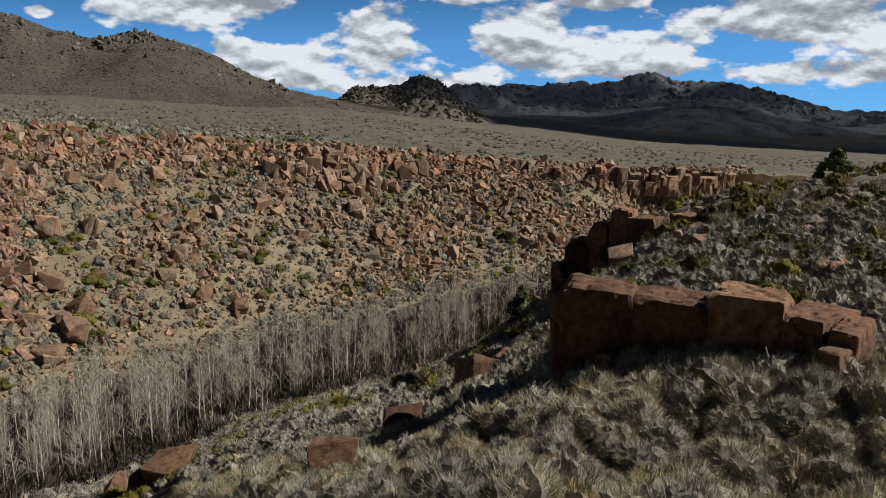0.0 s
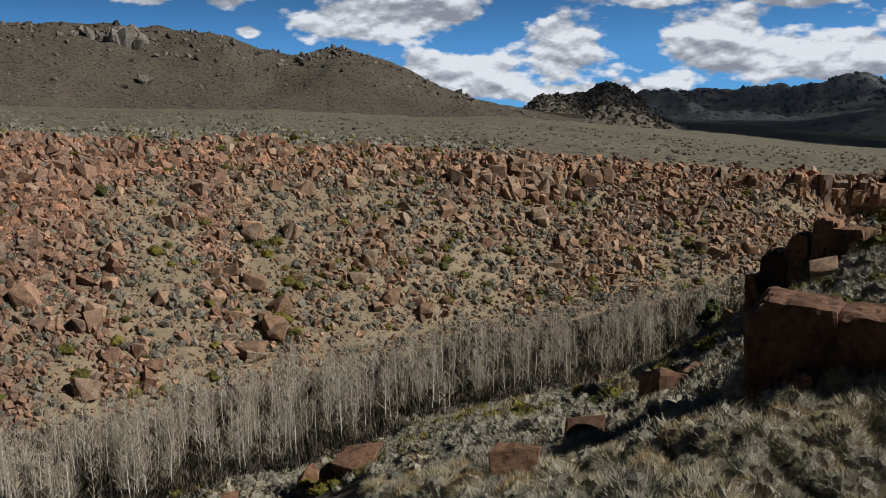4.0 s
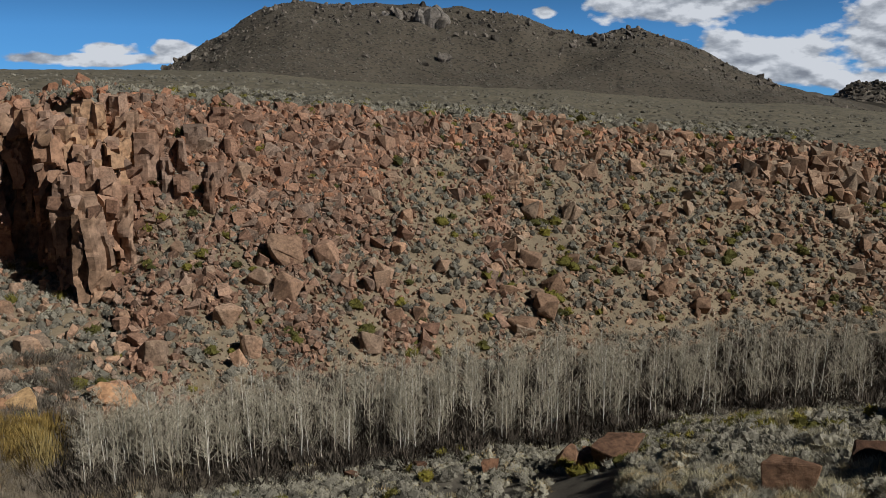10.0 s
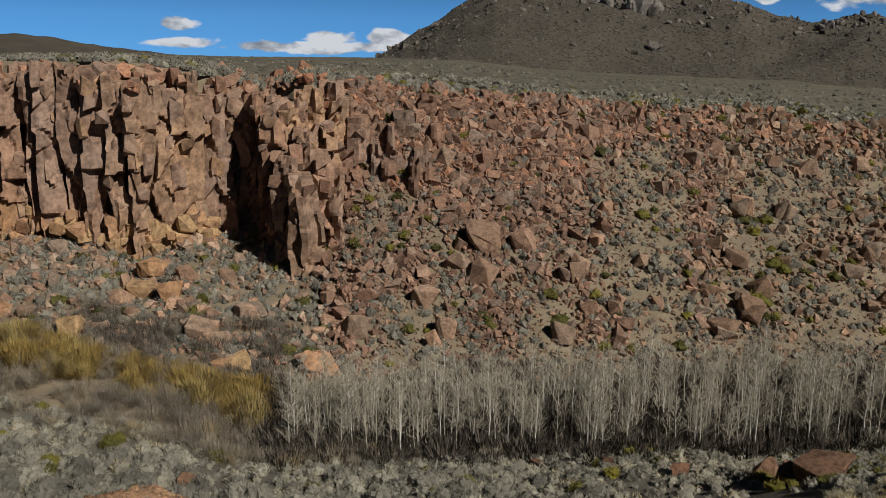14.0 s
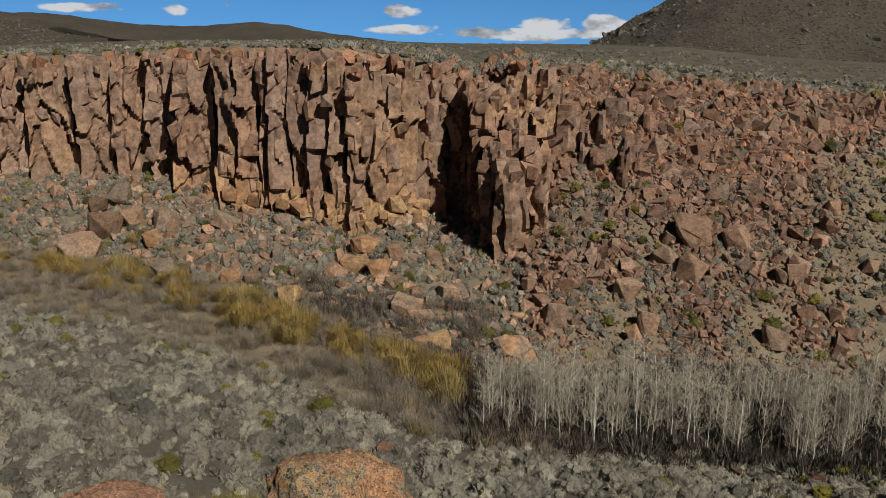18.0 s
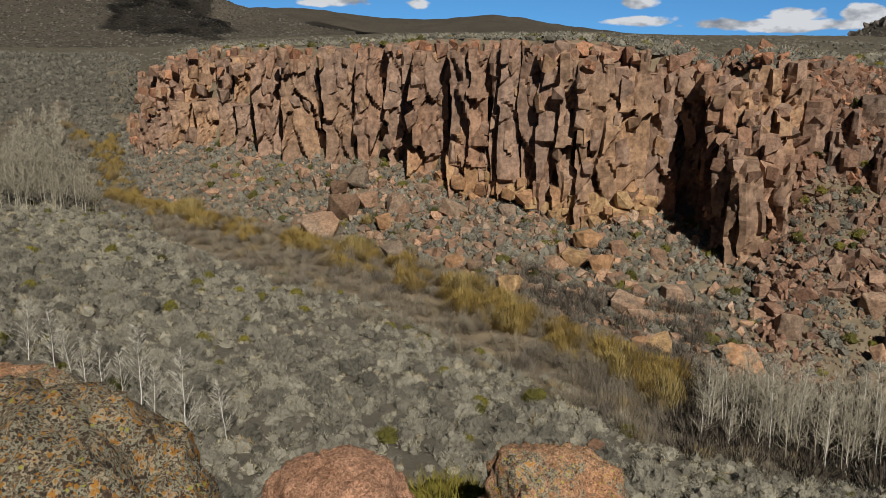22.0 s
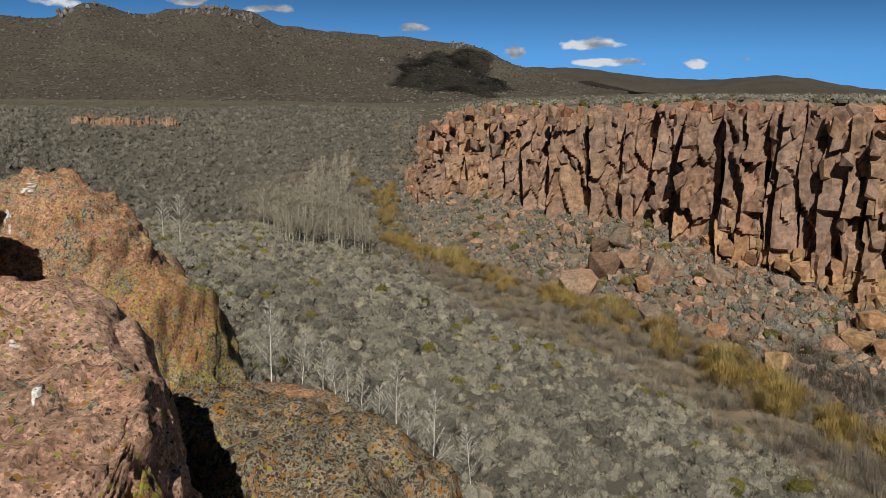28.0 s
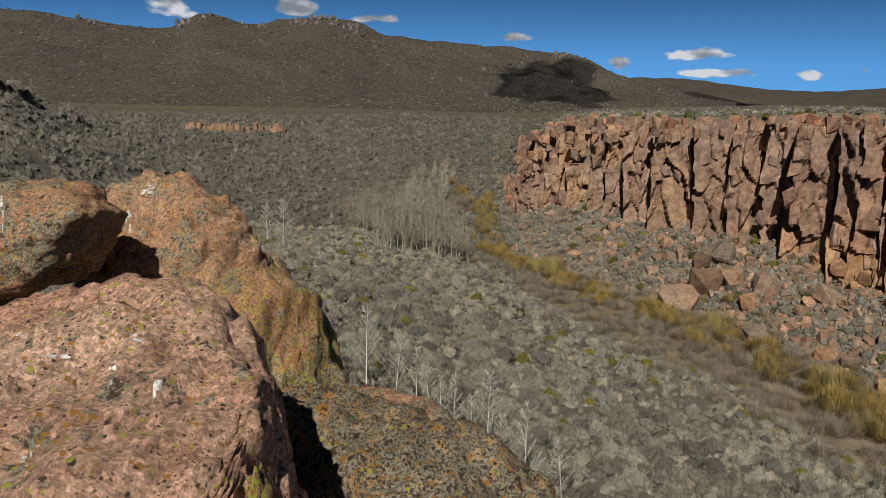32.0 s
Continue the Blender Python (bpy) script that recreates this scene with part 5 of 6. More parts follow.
b, d = spread(2300, -24, 31, 2.4, 4.0)
sow("slope_sagebrush", b, d, rp.uniform(0.22, 0.55, len(b)), FAR_BUSH, SAGE, "grey sagebrush on the slope beside the aspens", "sagebrush", tints(len(b), 0.5, 0.22), 5)
b, d = spread(1400, -46, 8, 2.9, 4.25)
sow("bank_sagebrush", b, d, rp.uniform(0.25, 0.55, len(b)), LOW_BUSH, SAGE, "grey sagebrush on the bank above the aspens", "sagebrush", tints(len(b), 0.5, 0.22), 15)
b, d = spread(1500, -18, 31, 1.5, 2.16)
b, d, size = thin(b, d, rp.uniform(0.28, 0.68, len(b)), 0.56)
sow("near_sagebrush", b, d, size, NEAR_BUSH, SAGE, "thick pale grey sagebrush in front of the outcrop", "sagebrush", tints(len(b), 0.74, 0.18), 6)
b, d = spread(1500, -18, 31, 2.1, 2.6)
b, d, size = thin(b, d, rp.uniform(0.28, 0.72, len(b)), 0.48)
# beyond bearing 8 the tint is cut: slope shade put into the colour
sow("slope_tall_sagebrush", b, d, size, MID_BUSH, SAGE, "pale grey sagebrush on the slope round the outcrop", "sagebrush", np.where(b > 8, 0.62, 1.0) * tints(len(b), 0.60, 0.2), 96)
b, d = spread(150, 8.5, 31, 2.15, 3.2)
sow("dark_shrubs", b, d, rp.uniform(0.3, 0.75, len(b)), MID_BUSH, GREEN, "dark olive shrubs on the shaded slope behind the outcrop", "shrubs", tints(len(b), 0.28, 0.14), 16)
b, d = spread(160, -14, 31, 1.6, 3.0)
sow("bunch_grass", b, d, rp.uniform(0.3, 0.55, len(b)), TUFT, SAGE, "dry straw coloured bunch grass between the shrubs", "grass", tints(len(b), 0.88, 0.08), 7)
b, d = spread(330, -22, 10, 2.5, 4.0)
sow("slope_rabbitbrush", b, d, rp.uniform(0.25, 0.6, len(b)), FAR_BUSH, GREEN, "olive yellow shrubs on the slope", "shrubs", tints(len(b), 0.4, 0.25), 8, 1.0)
b, d = spread(3700, -53, 20, 4.62, 7.0)
sow("talus_shrubs", b, d, rp.uniform(0.3, 0.72, len(b)), TINY_BUSH, SAGE, "grey shrubs growing between the talus rocks", "shrubs", tints(len(b), 0.22, 0.13), 9)
b, d = spread(420, -90, 18, 5.0, 7.0)
sow("talus_green_shrubs", b, d, rp.uniform(0.4, 0.9, len(b)), FAR_BUSH, GREEN, "olive shrubs between the talus rocks", "shrubs", tints(len(b), 0.35, 0.25), 10)
b, d = spread(2600, -97, -53, 5.0, 6.05)
sow("cliff_foot_shrubs", b, d, rp.uniform(0.3, 0.75, len(b)), TINY_BUSH, SAGE, "grey shrubs on the rubble below the cliff", "shrubs", tints(len(b), 0.34, 0.16), 11)
b, d = spread(7500, -129, -93.6, 4.0, 7.25)
sow("upper_canyon_shrubs", b, d, rp.uniform(0.5, 1.2, len(b)), TINY_BUSH, SAGE, "dark grey shrubs on the upper canyon side", "shrubs", tints(len(b), 0.16, 0.10), 12)
b, d = spread(2500, -95, 30, 7.0, 7.75)
sow("plateau_sagebrush", b, d, rp.uniform(0.35, 0.75, len(b)), TINY_BUSH, SAGE, "grey green sagebrush on the plateau behind the rim", "sagebrush", tints(len(b), 0.30, 0.15), 13, 0.8)

b, d = spread(1500, -92, -8, 7.0, 7.22)
sow("rim_sagebrush", b, d, rp.uniform(0.5, 1.05, len(b)), TINY_BUSH, SAGE, "grey green sagebrush thick along the canyon rim", "sagebrush", tints(len(b), 0.4, 0.2), 17, 0.8)
b, d = spread(220, -92, -8, 7.0, 7.2)
sow("rim_rabbitbrush", b, d, rp.uniform(0.5, 1.0, len(b)), TINY_BUSH, GREEN, "olive shrubs dotted along the canyon rim", "shrubs", tints(len(b), 0.35, 0.25), 18, 0.8)
b, d = spread(260, -61, -52, 6.9, 7.15)
sow("rim_shrubs", b, d, rp.uniform(0.5, 1.1, len(b)), TINY_BUSH, SAGE, "grey shrubs on the broken rim above the cliff", "shrubs", tints(len(b), 0.35, 0.18), 14)

# ---- willows along the creek ----


def shoots(seed, n, tall=1.0, thick=0.014):
    """A domed clump of thin shoots fanning out from the ground."""
    r = np.random.RandomState(seed)
    a, q = r.uniform(0, 2 * np.pi, n), r.uniform(0, 1, n) ** 0.5
    foot = np.stack([np.cos(a) * q * 0.7, np.sin(a) * q * 0.7, np.zeros(n)], -1)
    rise = tall * np.sqrt(np.clip(1.08 - q * q, 0.05, 1)) * (0.82 + 0.18 * np.sin(a * 3 + seed)) * r.uniform(0.45, 1.05, n)
    tip = foot * 1.45 + np.stack([r.normal(0, 0.12, n), r.normal(0, 0.12, n), rise], -1)
    side = np.stack([np.sin(a), -np.cos(a), np.zeros(n)], -1) * thick
    low = foot + (tip - foot) * r.uniform(0.1, 0.72, n)[:, None]
    v = np.stack([low - side, low + side, tip], 1).reshape(-1, 3)
    return v, np.arange(n * 3).reshape(-1, 3)


SHOOTS = [shoots(800 + k, 850, 1.0, 0.018) for k in range(6)]
BRUSH = [shoots(820 + k, 420, 1.0, 0.011) for k in range(6)]
THIN_BRUSH = [shoots(830 + k, 130, 1.0, 0.03) for k in range(6)]


def creek_line(n, b0, b1, v0, v1, spread_v):
    b = rp.uniform(b0, b1, n)
    v = np.interp(b, (b0, b1), (v0, v1)) + rp.normal(0, spread_v, n)
    return b, lay(b, np.clip(v, 3.7, 5.3))[0]


b, d = creek_line(300, -95.8, -57, 4.74, 4.62, 0.14)
pull = np.sin(b * 1.7) + 0.7 * np.sin(b * 0.61 + 1.0)
keep = pull > -0.75
sow("yellow_willows", b[keep], d[keep], (1.35 + 0.38 * pull[keep]) * rp.uniform(0.75, 1.2, keep.sum()), SHOOTS, WILLOW, "leafless willow clumps with bright yellow shoots", "willows", np.clip(0.78 + 0.12 * pull[keep] + rp.normal(0, 0.07, keep.sum()), 0.42, 0.98), 21)
b, d = creek_line(110, -92, -60, 4.95, 4.85, 0.12)
sow("tan_willows", b, d, rp.uniform(0.9, 1.7, len(b)), BRUSH, WILLOW, "pale tan willow brush between the yellow clumps", "willows", tints(len(b), 0.42, 0.07), 27)
b, d = creek_line(640, -97, -50, 4.3, 4.3, 0.28)
sow("grey_willows", b, d, rp.uniform(0.7, 1.45, len(b)), BRUSH, WILLOW, "leafless purplish grey brush along the creek", "willows", tints(len(b), 0.33, 0.08), 22)
b, d = creek_line(90, -69, -56, 5.15, 5.1, 0.14)
sow("brown_willows", b, d, rp.uniform(1.0, 1.7, len(b)), BRUSH, WILLOW, "dark brown leafless brush at the foot of the rubble", "willows", tints(len(b), 0.16, 0.06), 28)
b, d = creek_line(90, -98.5, -94, 5.6, 4.9, 0.2)
sow("far_willows", b, d, rp.uniform(0.9, 1.6, len(b)), SHOOTS, WILLOW, "yellow willow thicket at the far bend of the creek", "willows", tints(len(b), 0.72, 0.1), 23)
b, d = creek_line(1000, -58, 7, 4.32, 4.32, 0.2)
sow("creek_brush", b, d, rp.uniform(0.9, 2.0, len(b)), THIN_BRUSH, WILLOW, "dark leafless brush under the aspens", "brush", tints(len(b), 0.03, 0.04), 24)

b, d = rp.uniform(-97.4, -95.4, 60), rp.uniform(132, 172, 60)
b = np.interp(d, (138, 165, 190, 235), (-95.9, -95.6, -96.0, -96.7)) + rp.normal(0, 0.25, 60)
sow("bend_willows", b, d, rp.uniform(0.9, 1.5, 60), SHOOTS[:3], WILLOW, "yellow willows winding up the far creek", "willows", tints(60, 0.75, 0.1), 26)
for k, (b, d, size) in enumerate(((-74.8, 4.5, 0.42), (-72.6, 4.7, 0.40), (-77.0, 4.9, 0.30))):
    v, f = mound_shape(1760 + k, 1600, 3, 0.26, 0.010, 1.0)[:2]
    z = float(ground_height(np.array([b]), np.array([d]))[0])
    shrub = new("rabbitbrush", mesh_of("rabbitbrush", stand(v * size, b, d, z), f, GREEN, np.full(len(v), 0.62), smooth=True))
    tagged(shrub, "olive yellow rabbitbrush growing between the viewpoint rocks", "shrub", "shrubs at the viewpoint")

# ---- aspens ----
BARK, bt, bb_ = material("aspen_bark", 0.8)
pos_ = world_pos(bt)
marks = tex_noise(bt, pos_, 6.0, 4, 0.7)
link(bt, ramp(bt, marks, ((0.34, (0.12, 0.11, 0.10)), (0.42, (0.60, 0.57, 0.51)), (0.7, (0.80, 0.77, 0.71)))), bb_.inputs["Base Color"])
TWIGS, tt, tb = material("aspen_twigs", 0.9)
rand_ = tt.nodes.new("ShaderNodeObjectInfo").outputs["Random"]
link(tt, ramp(tt, rand_, ((0.0, (0.27, 0.24, 0.18)), (1.0, (0.46, 0.41, 0.32)))), tb.inputs["Base Color"])

PALE_TWIGS, pt, pb = material("pale_aspen_twigs", 0.9)
link(pt, ramp(pt, tex_noise(pt, world_pos(pt), 5.0, 3), ((0.35, (0.34, 0.31, 0.26)), (0.65, (0.52, 0.49, 0.42)))), pb.inputs["Base Color"])


def aspen_shape(seed, tall, limbs=34, twigs=15, stout=1.0, sides=6, twig=1.0):
    """A slim bare aspen: trunk, and a crown of limbs and twigs."""
    r = np.random.RandomState(seed)
    z = np.linspace(0, tall, 8)
    bend = np.cumsum(r.normal(0, 0.05, (8, 2)), 0) * tall / 8
    spine = np.stack([bend[:, 0], bend[:, 1], z], -1)
    rad = np.linspace(0.060, 0.010, 8) * stout * tall / 7
    trunk = tube(spine, rad, sides)
    pieces = []
    blades = []
    for k in range(limbs):
        q = r.uniform(0.12, 0.97) ** 0.75
        base = np.array([np.interp(q * tall, z, spine[:, c]) for c in range(3)])
        a, length = r.uniform(0, 6.28), tall * (1.02 - q) * r.uniform(0.22, 0.42) + 0.25
        rise = r.uniform(0.5, 1.3)
        way = np.array((math.cos(a), math.sin(a), rise))
        way /= np.linalg.norm(way)
        p = [base, base + way * length * 0.5 + r.normal(0, 0.05, 3), base + way * length + (0, 0, 0.12 * length)]
        pieces.append(tube(p, np.array((0.020, 0.013, 0.005)) * stout * tall / 7, 3))
        for _ in range(twigs):
            s = r.uniform(0.25, 1.0)
            c = p[0] + (p[2] - p[0]) * s
            w = way + r.normal(0, 0.5, 3) + (0, 0, 0.3)
            w /= np.linalg.norm(w)
            side = np.cross(w, r.normal(size=3))
            side /= np.linalg.norm(side)
            t = r.uniform(0.22, 0.6)
            blades.append((c - side * 0.012 * stout * twig, c + side * 0.012 * stout * twig, c + w * t))
    n = len(blades)
    pieces.append((np.array(blades).reshape(-1, 3), np.arange(n * 3).reshape(-1, 3)))
    return trunk, join(pieces)


ASPENS = []
for k in range(9):
    tall = 5.6 + 0.35 * k
    tr, cr = aspen_shape(850 + k, tall)
    ASPENS.append((mesh_of("trunk", *tr, BARK, smooth=True), mesh_of("crown", *cr, TWIGS)))
SMALL_ASPENS = []
for k in range(5):
    tr, cr = aspen_shape(870 + k, 7.0, 34, 22, 1.0, 6, 1.5)
    SMALL_ASPENS.append((mesh_of("trunk", *tr, BARK, smooth=True), mesh_of("crown", *cr, PALE_TWIGS)))


def plant_aspen(b, d, scale, r, label, group, kinds):
    tree = tagged(new("aspen_tree"), label, "tree", group)
    trunk, crown = kinds[r.randint(len(kinds))]
    part("trunk", trunk, tree)
    part("crown", crown, tree, "bare grey twigs")
    z = float(ground_height(np.array([b]), np.array([d]))[0])
    tree.matrix_world = Matrix.LocRotScale(Vector(place(b, d, z - 0.1)), Euler((r.normal(0, 0.03), r.normal(0, 0.03), r.uniform(0, 6.28))), Vector((scale, scale, scale)))


ra = np.random.RandomState(31)
for k in range(300):
    b = -56.8 + 63.5 * ra.uniform(0, 1)
    v = 4.03 + 0.55 * ra.uniform(0, 1) ** 1.2
    d = float(lay(np.array([b]), np.array([v]))[0][0])
    s = float(np.interp(b, (-57, -52, -20, 7), (0.56, 0.66, 0.62, 0.54))) * ra.uniform(0.7, 1.08)
    s *= 0.92 + 0.2 * math.sin(b * 1.3) * math.sin(b * 0.47 + 1.0)
    plant_aspen(b, d, s, ra, "slim bare white aspen in the creek grove", "aspens in the creek grove", ASPENS)
for b, d, h in ((-103.8, 44.5, 2.9), (-101.8, 44.5, 2.3), (-97.6, 42.5, 2.0), (-95.3, 40.0, 2.8), (-92.5, 35.0, 3.0), (-89.8, 37.2, 1.9), (-99.3, 43.0, 2.0), (-100.3, 44.2, 2.2), (-96.4, 41.5, 1.7), (-98.6, 42.5, 1.8), (-94.5, 38.5, 1.8), (-109.4, 92, 3.4), (-110.5, 96, 3.0)):
    plant_aspen(b, d, h * 1.6 / 7, ra, "small bare white aspen among sagebrush", "small aspens on the slope", SMALL_ASPENS)


def grove(name, n, b0, b1, d0, d1, lo, hi, label, lines=False, twig=1.0, follow=None):
    """Aspens too many to count, joined."""
    pieces, barks = [], []
    shapes = [aspen_shape(880 + k, 7.0, 20, 16, 0.9, 3, twig) for k in range(5)]
    for k in range(n):
        b, d = ra.uniform(b0, b1), ra.uniform(d0, d1)
        if follow:
            b = float(np.interp(d, *follow)) + ra.uniform(b0, b1)
        d = float(lay(np.array([b]), np.array([d]))[0][0]) if lines else d
        z = float(ground_height(np.array([b]), np.array([d]))[0])
        s, c = ra.uniform(lo, hi) / 7, place(b, d, z)
        tr, cr = shapes[ra.randint(5)]
        pieces.append((cr[0] * s + c, cr[1])), barks.append((tr[0] * s + c, tr[1]))
    stuff(name, *join(pieces), TWIGS, label + ", twigs", "trees")
    stuff(name, *join(barks), TWIGS, label + ", pale trunks", "trees")


grove("creek_grove", 480, -55.5, 6.5, 4.05, 4.62, 2.6, 4.5, "bare aspens standing thick in the creek bed", True)
b = rp.uniform(-105.4, -96.8, 170)
d = np.interp(b, (-105.4, -101, -96.8), (143, 136, 118)) + rp.uniform(0, 1, 170) ** 1.3 * np.interp(b, (-105.4, -102, -98, -96.8), (22, 60, 95, 30))
sow("upper_grove_brush", b, d, rp.uniform(1.2, 2.6, 170), BRUSH, WILLOW, "grey haze of leafless saplings in the upper grove", "brush", tints(170, 0.33, 0.06), 25)
grove("upper_grove", 190, -3.4, 3.0, 108, 150, 4.2, 6.6, "bare grey aspens at the near edge of the upper grove", twig=3.2, follow=((108, 122, 150), (-98.9, -100.4, -102.2)))
grove("upper_grove_back", 130, -1.9, 1.4, 146, 200, 2.6, 4.0, "bare grey aspen grove winding up the creek", twig=3.6, follow=((146, 175, 200), (-100.9, -99.6, -98.7)))
grove("hillside_trees", 40, -128, -115, 120, 230, 2.5, 4.5, "scattered small bare trees on the upper canyon side")

# ---- junipers ----


def juniper(b, d, w, h, seed, z=None):
    tree = tagged(new("juniper_tree"), "small dark green juniper standing on the slope edge", "tree", "junipers")
    z = float(ground_height(np.array([b]), np.array([d]))[0]) if z is None else z
    tr = tube(np.array([(0, 0, 0), (0.05, 0.02, h * 0.5), (0, 0, h * 0.9)]), np.array((0.12, 0.08, 0.03)) * h / 2, 6)
    part("trunk", mesh_of("trunk", *tr, TWIGS), tree)
    r = np.random.RandomState(seed)
    pieces = []
    for k in range(26):
        q = r.uniform(0.05, 1)
        wide = w / 2 * (1 - q ** 2.2) * r.uniform(0.3, 1)
        a = r.uniform(0, 6.28)
        v, f = bush_shape(seed + k, 110, 0.22, 1.0, 0.6, 0.35)
        pieces.append((v * w * 0.2 + (math.cos(a) * wide, math.sin(a) * wide, q * h * 0.88), f))
    v, f = join(pieces)
    part("crown", mesh_of("crown", v, f, NEEDLES, np.random.RandomState(seed).uniform(0, 1, len(v) // 3).repeat(3)), tree)
    tree.matrix_world = Matrix.Translation(Vector(place(b, d, z - 0.05)))


juniper(5.6, 41.5, 1.5, 2.1, 940)
juniper(24.8, 54.0, 1.9, 1.75, 960)
juniper(23.9, 54.5, 1.0, 0.7, 980)

# ---- crags and rocks on the hills ----


def hill_rocks(name, crest, n, lo, hi, fall, label, seed, mat):
    """Rocks strewn along a crest and a little down its front."""
    r = np.random.RandomState(seed)
    b = r.uniform(crest[0][0] + 1, crest[-1][0] - 1, n)
    d0, z0 = line_at(crest, b)
    s = -np.abs(r.normal(0, fall, n))
    deep = bpy.data.objects[name_of[name]]
    tree = mathutils_bvh(deep)
    vs = []
    for k in range(n):
        d = d0[k] + s[k]
        x, y, _ = place(b[k], d, 0.0)
        hit = tree.ray_cast(Vector((x, y, 900)), Vector((0, 0, -1)))
        if hit[0] is None:
            continue
        v, f = SMALL[r.randint(len(SMALL))]
        size = lo * (1 - r.uniform() * (1 - (lo / hi) ** 1.8)) ** (-1 / 1.8)
        vs.append(((v @ turn(r).T) * size + np.array(hit[0]), f))
    stuff(name, *join(vs), mat, label, "rocks")


name_of = {"broad_hill_rocks": "hill_broad", "knoll_rocks": "hill_knoll", "long_hill_rocks": "hill_long", "range_rocks": "mountain_range"}
hill_rocks("broad_hill_rocks", HILL_A, 1100, 0.9, 5.0, 60, "grey brown rock outcrops along the crest of the broad hill", 51, DARK_ROCK)
hill_rocks("knoll_rocks", KNOLL, 1000, 1.6, 5.5, 50, "dark crags piled on the knoll", 52, CRAG_ROCK)
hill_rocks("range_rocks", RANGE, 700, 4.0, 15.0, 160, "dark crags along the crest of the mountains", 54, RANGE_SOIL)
hill_rocks("long_hill_rocks", HILL_B, 900, 0.8, 4.0, 80, "rocks scattered along the crest of the long hill", 53, DARK_ROCK)



def hill_crag(hill_name, b, d, w, h, n, seed, label):
    """A cluster of upright rocks on a hill's front."""
    tree = mathutils_bvh(bpy.data.objects[hill_name])
    r = np.random.RandomState(seed)
    crag = tagged(new("rock_outcrop"), label, "outcrop", "outcrops on the hills")
    for k in range(n):
        bb, dd = b + math.degrees(r.uniform(-0.5, 0.5) * w / d), d + r.uniform(-0.3, 0.3) * w
        x, y, _ = place(bb, dd, 0.0)
        at = tree.ray_cast(Vector((x, y, 900)), Vector((0, 0, -1)))[0]
        if at is None:
            continue
        s = h * r.uniform(0.2, 0.5)
        v, f = rock_shape(seed + k, 2, 12, (s * 0.8, s * 0.7, s * 1.1), 0.05)
        part("rock", mesh_of("rock", stand(v, 0, 0, 0) + np.array(at) + (0, 0, s * 0.3), f, HILL_ROCK), crag)


def hill_scrub(hill_name, name, n, lo, hi, mat, label, category, seed, b0, b1, d0, d1):
    """Low clumps strewn over a hill's front."""
    tree = mathutils_bvh(bpy.data.objects[hill_name])
    r = np.random.RandomState(seed)
    v0, f0 = ICO[1]
    at = []
    for b, d in zip(r.uniform(b0, b1, n), r.uniform(d0, d1, n)):
        x, y, _ = place(b, d, 0.0)
        hit = tree.ray_cast(Vector((x, y, 900)), Vector((0, 0, -1)))[0]
        if hit is not None:
            at.append(tuple(hit))
    at = np.array(at)
    size = r.uniform(lo, hi, len(at))
    shape = v0[None] * (1, 1, 0.75) * r.uniform(0.6, 1.15, (len(at), len(v0), 1))
    v = (shape * size[:, None, None] + at[:, None]).reshape(-1, 3)
    f = (f0[None] + (np.arange(len(at)) * len(v0))[:, None, None]).reshape(-1, 3)
    stuff(name, v, f, mat, label, category, np.repeat(r.uniform(0.0, 0.10, len(at)), len(v0)))


hill_scrub("hill_broad", "hill_scrub", 7000, 0.5, 1.3, SAGE, "dark scrub dotted over the broad hill", "shrubs", 81, -51, -5, 540, 830)
hill_scrub("hill_broad", "hill_stones", 1600, 0.5, 1.4, DARK_ROCK, "grey stones strewn over the broad hill", "rocks", 82, -50, -10, 600, 830)
hill_scrub("hill_long", "hill_scrub", 7000, 0.6, 1.5, SAGE, "dark scrub dotted over the long hill", "shrubs", 83, -128, -83, 560, 960)
hill_scrub("hill_long", "hill_stones", 700, 0.4, 1.2, DARK_ROCK, "grey stones strewn over the long hill", "rocks", 84, -128, -85, 620, 960)

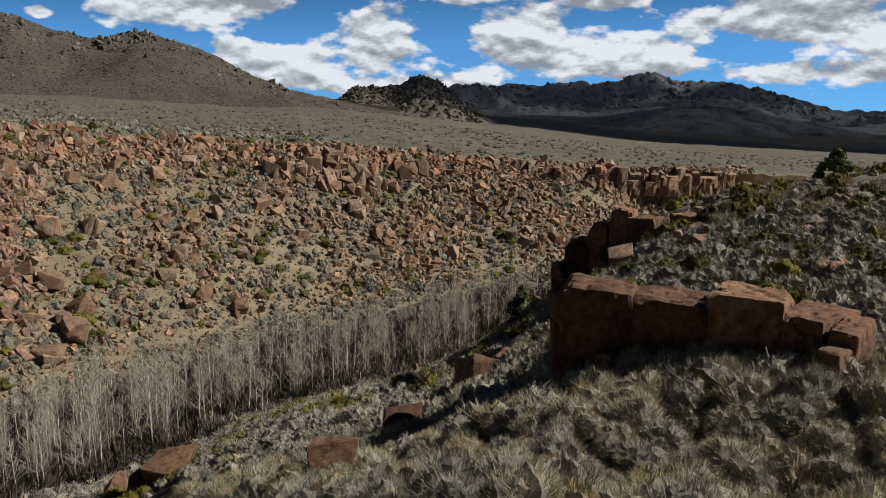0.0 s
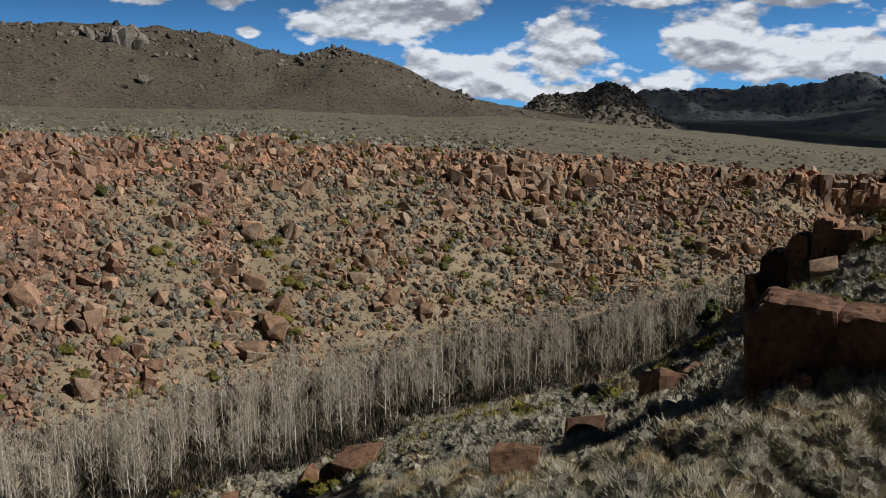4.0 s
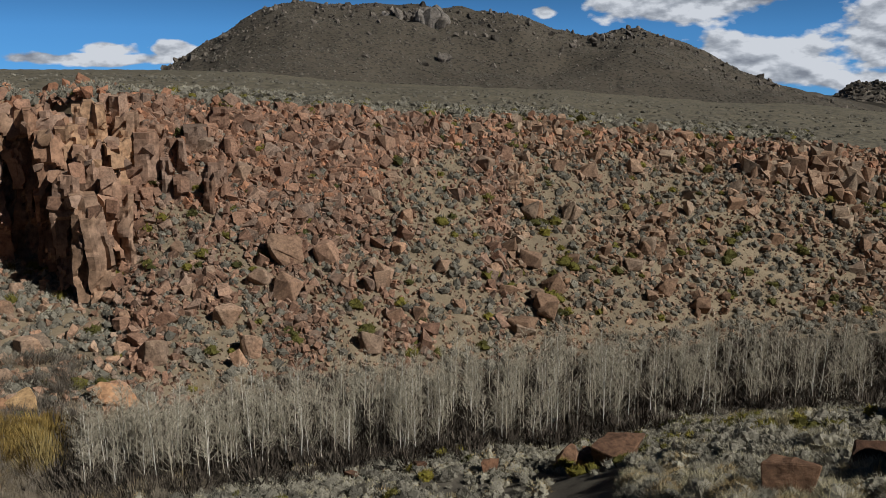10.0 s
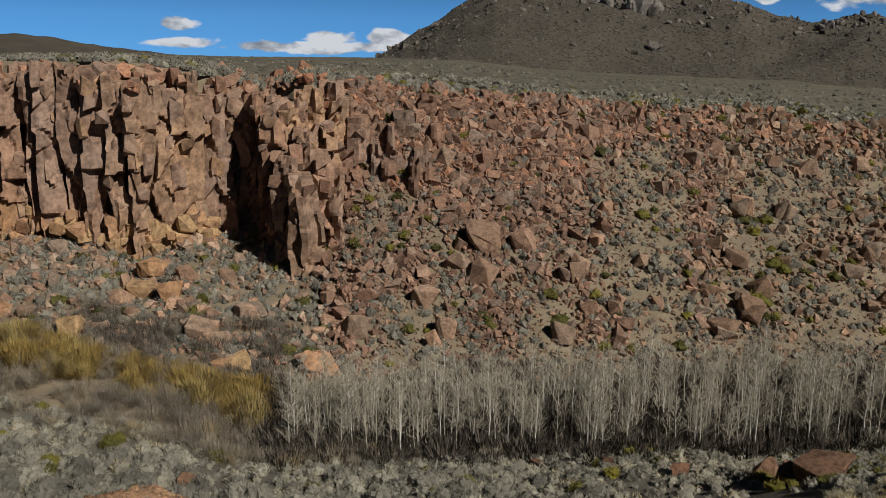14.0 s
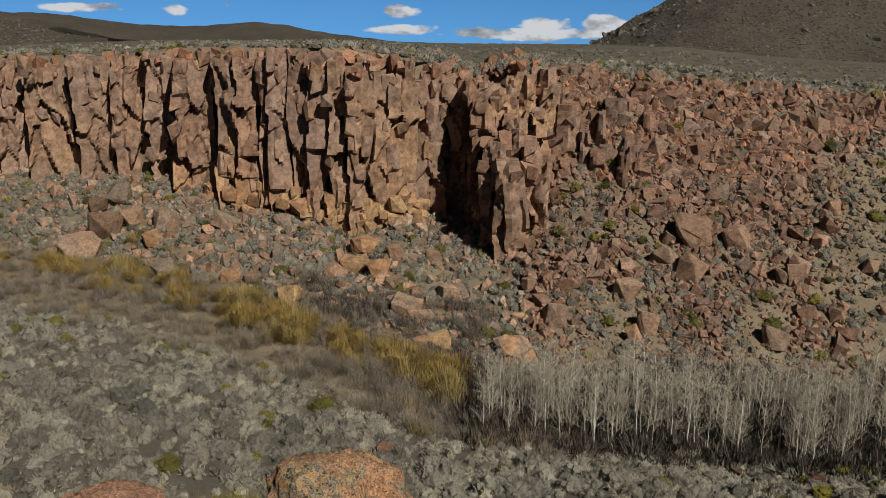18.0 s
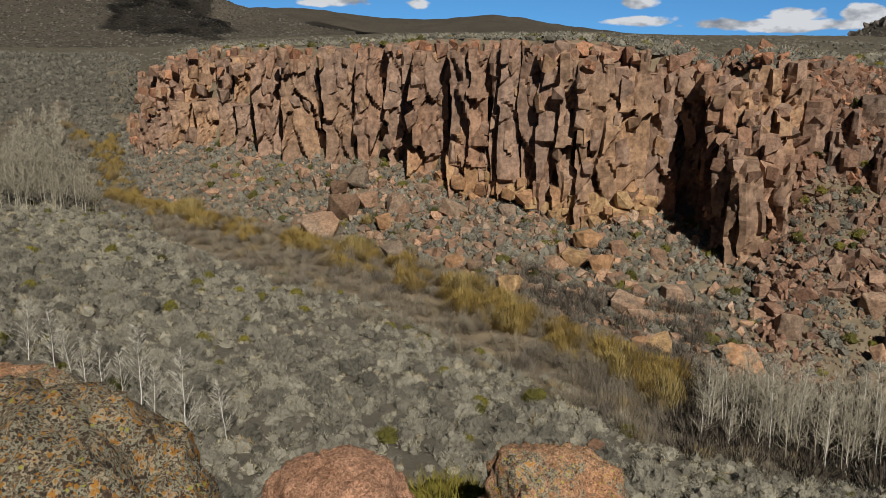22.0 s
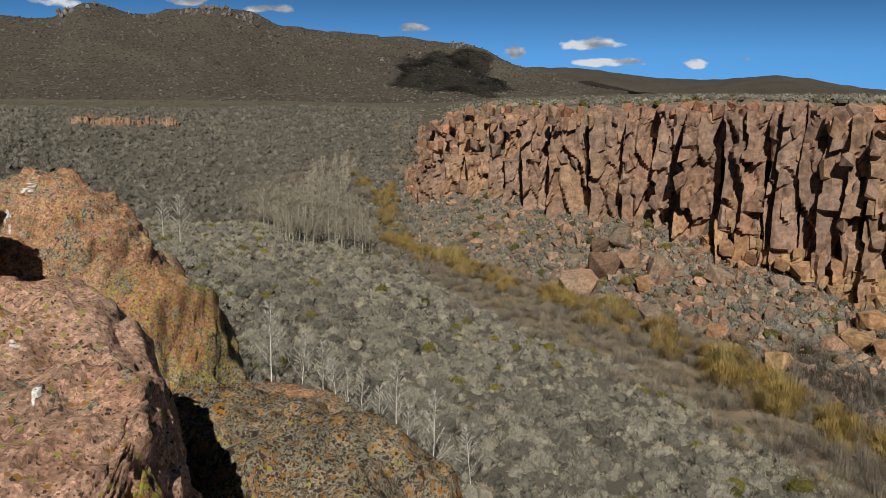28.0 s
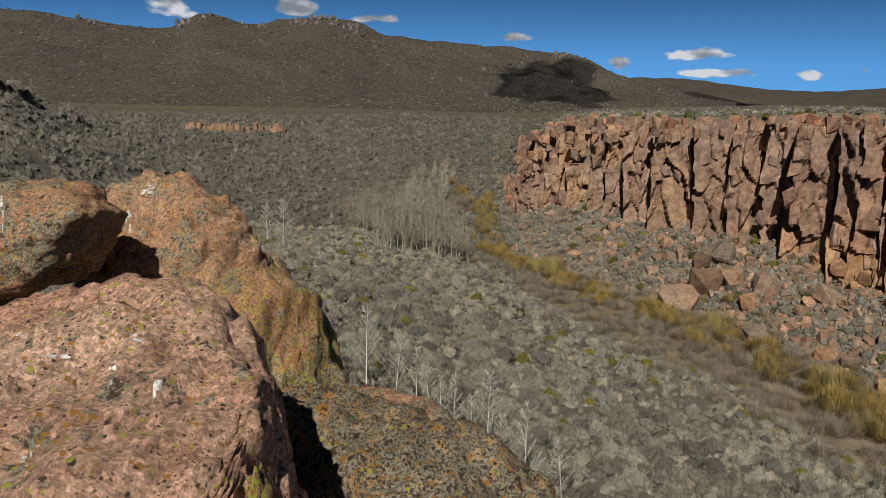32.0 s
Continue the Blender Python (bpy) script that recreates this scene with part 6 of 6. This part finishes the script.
HILL_ROCK = rock_material("grey_hill_rock", (0.144, 0.126, 0.108), (0.18, 0.158, 0.137), (0.216, 0.194, 0.173), 1.2, 0.4, scale=0.3)
for b, d, w, h, n in ((-32.6, 775, 34, 23, 18), (-34.4, 785, 34, 13, 12), (-31.4, 690, 10, 11, 6), (-33.0, 680, 3, 4, 2), (-30.2, 670, 3, 3, 2), (-21.4, 785, 26, 10, 10), (-19.4, 800, 50, 7, 18), (-27.5, 800, 30, 6, 8), (-38.5, 805, 30, 6, 8), (-43.0, 800, 26, 7, 8)):
    hill_crag("hill_broad", b, d, w, h, n, 7000 + int(abs(b) * 10), "grey weathered rock outcrop on the brown hill")
for b, d, w, h, n in ((-114.6, 940, 40, 9, 12), (-107.5, 940, 50, 10, 16), (-105.3, 930, 30, 9, 10), (-111.2, 940, 26, 7, 8), (-91.0, 930, 20, 9, 7), (-121.5, 935, 30, 6, 8), (-110.2, 850, 9, 4, 3)):
    hill_crag("hill_long", b, d, w, h, n, 8000 + int(abs(b) * 10), "grey weathered rock outcrop on the long hill")

# ---- clouds that shade the mountains; they float outside the view ----
CLOUD, ct, cb = material("cloud_white", 1.0)
cb.inputs["Alpha"].default_value = 0.35
cb.inputs["Base Color"].default_value = (0.85, 0.86, 0.88, 1)
link(ct, ramp(ct, tex_noise(ct, world_pos(ct), 0.01, 5), ((0.3, (0.8, 0.82, 0.85)), (0.7, (0.92, 0.92, 0.93)))), cb.inputs["Base Color"])


def cloud(over_bearing, over_distance, over_height, climb, size, seed):
    """A flat-bottomed heap cloud whose shadow falls on the place given."""
    p = Vector(place(over_bearing, over_distance, over_height)) + bearing_vec(SUN_BEARING, SUN_HEIGHT) * (climb / math.sin(radians(SUN_HEIGHT)))
    v, f = ICO[5]
    a = np.arctan2(v[:, 1], v[:, 0])
    lobes = 1 + 0.30 * np.sin(a * 3 + seed * 2) * np.sin(a * 2 + seed) + 0.45 * fbm(v * 2.3 + seed, 5, seed, 0.6)
    v = v * lobes[:, None] * (size[0], size[1], size[0] * 0.4)
    v[:, 2] = np.maximum(v[:, 2], -size[0] * 0.05)
    ob = new("cloud", mesh_of("cloud", stand(v, over_bearing, 0, 0) + np.array(p), f, CLOUD, smooth=True))
    tagged(ob, "white heap cloud drifting over the hills", "cloud", kind="structure")


cloud(15, 2300, -60, 520, (1500, 1100), 1)
cloud(18, 1450, -60, 420, (620, 330), 5)
cloud(30, 2200, -60, 520, (900, 900), 2)
cloud(-90.9, 790, 40, 520, (44, 105), 3)
cloud(-80, 1500, 10, 330, (170, 120), 4)
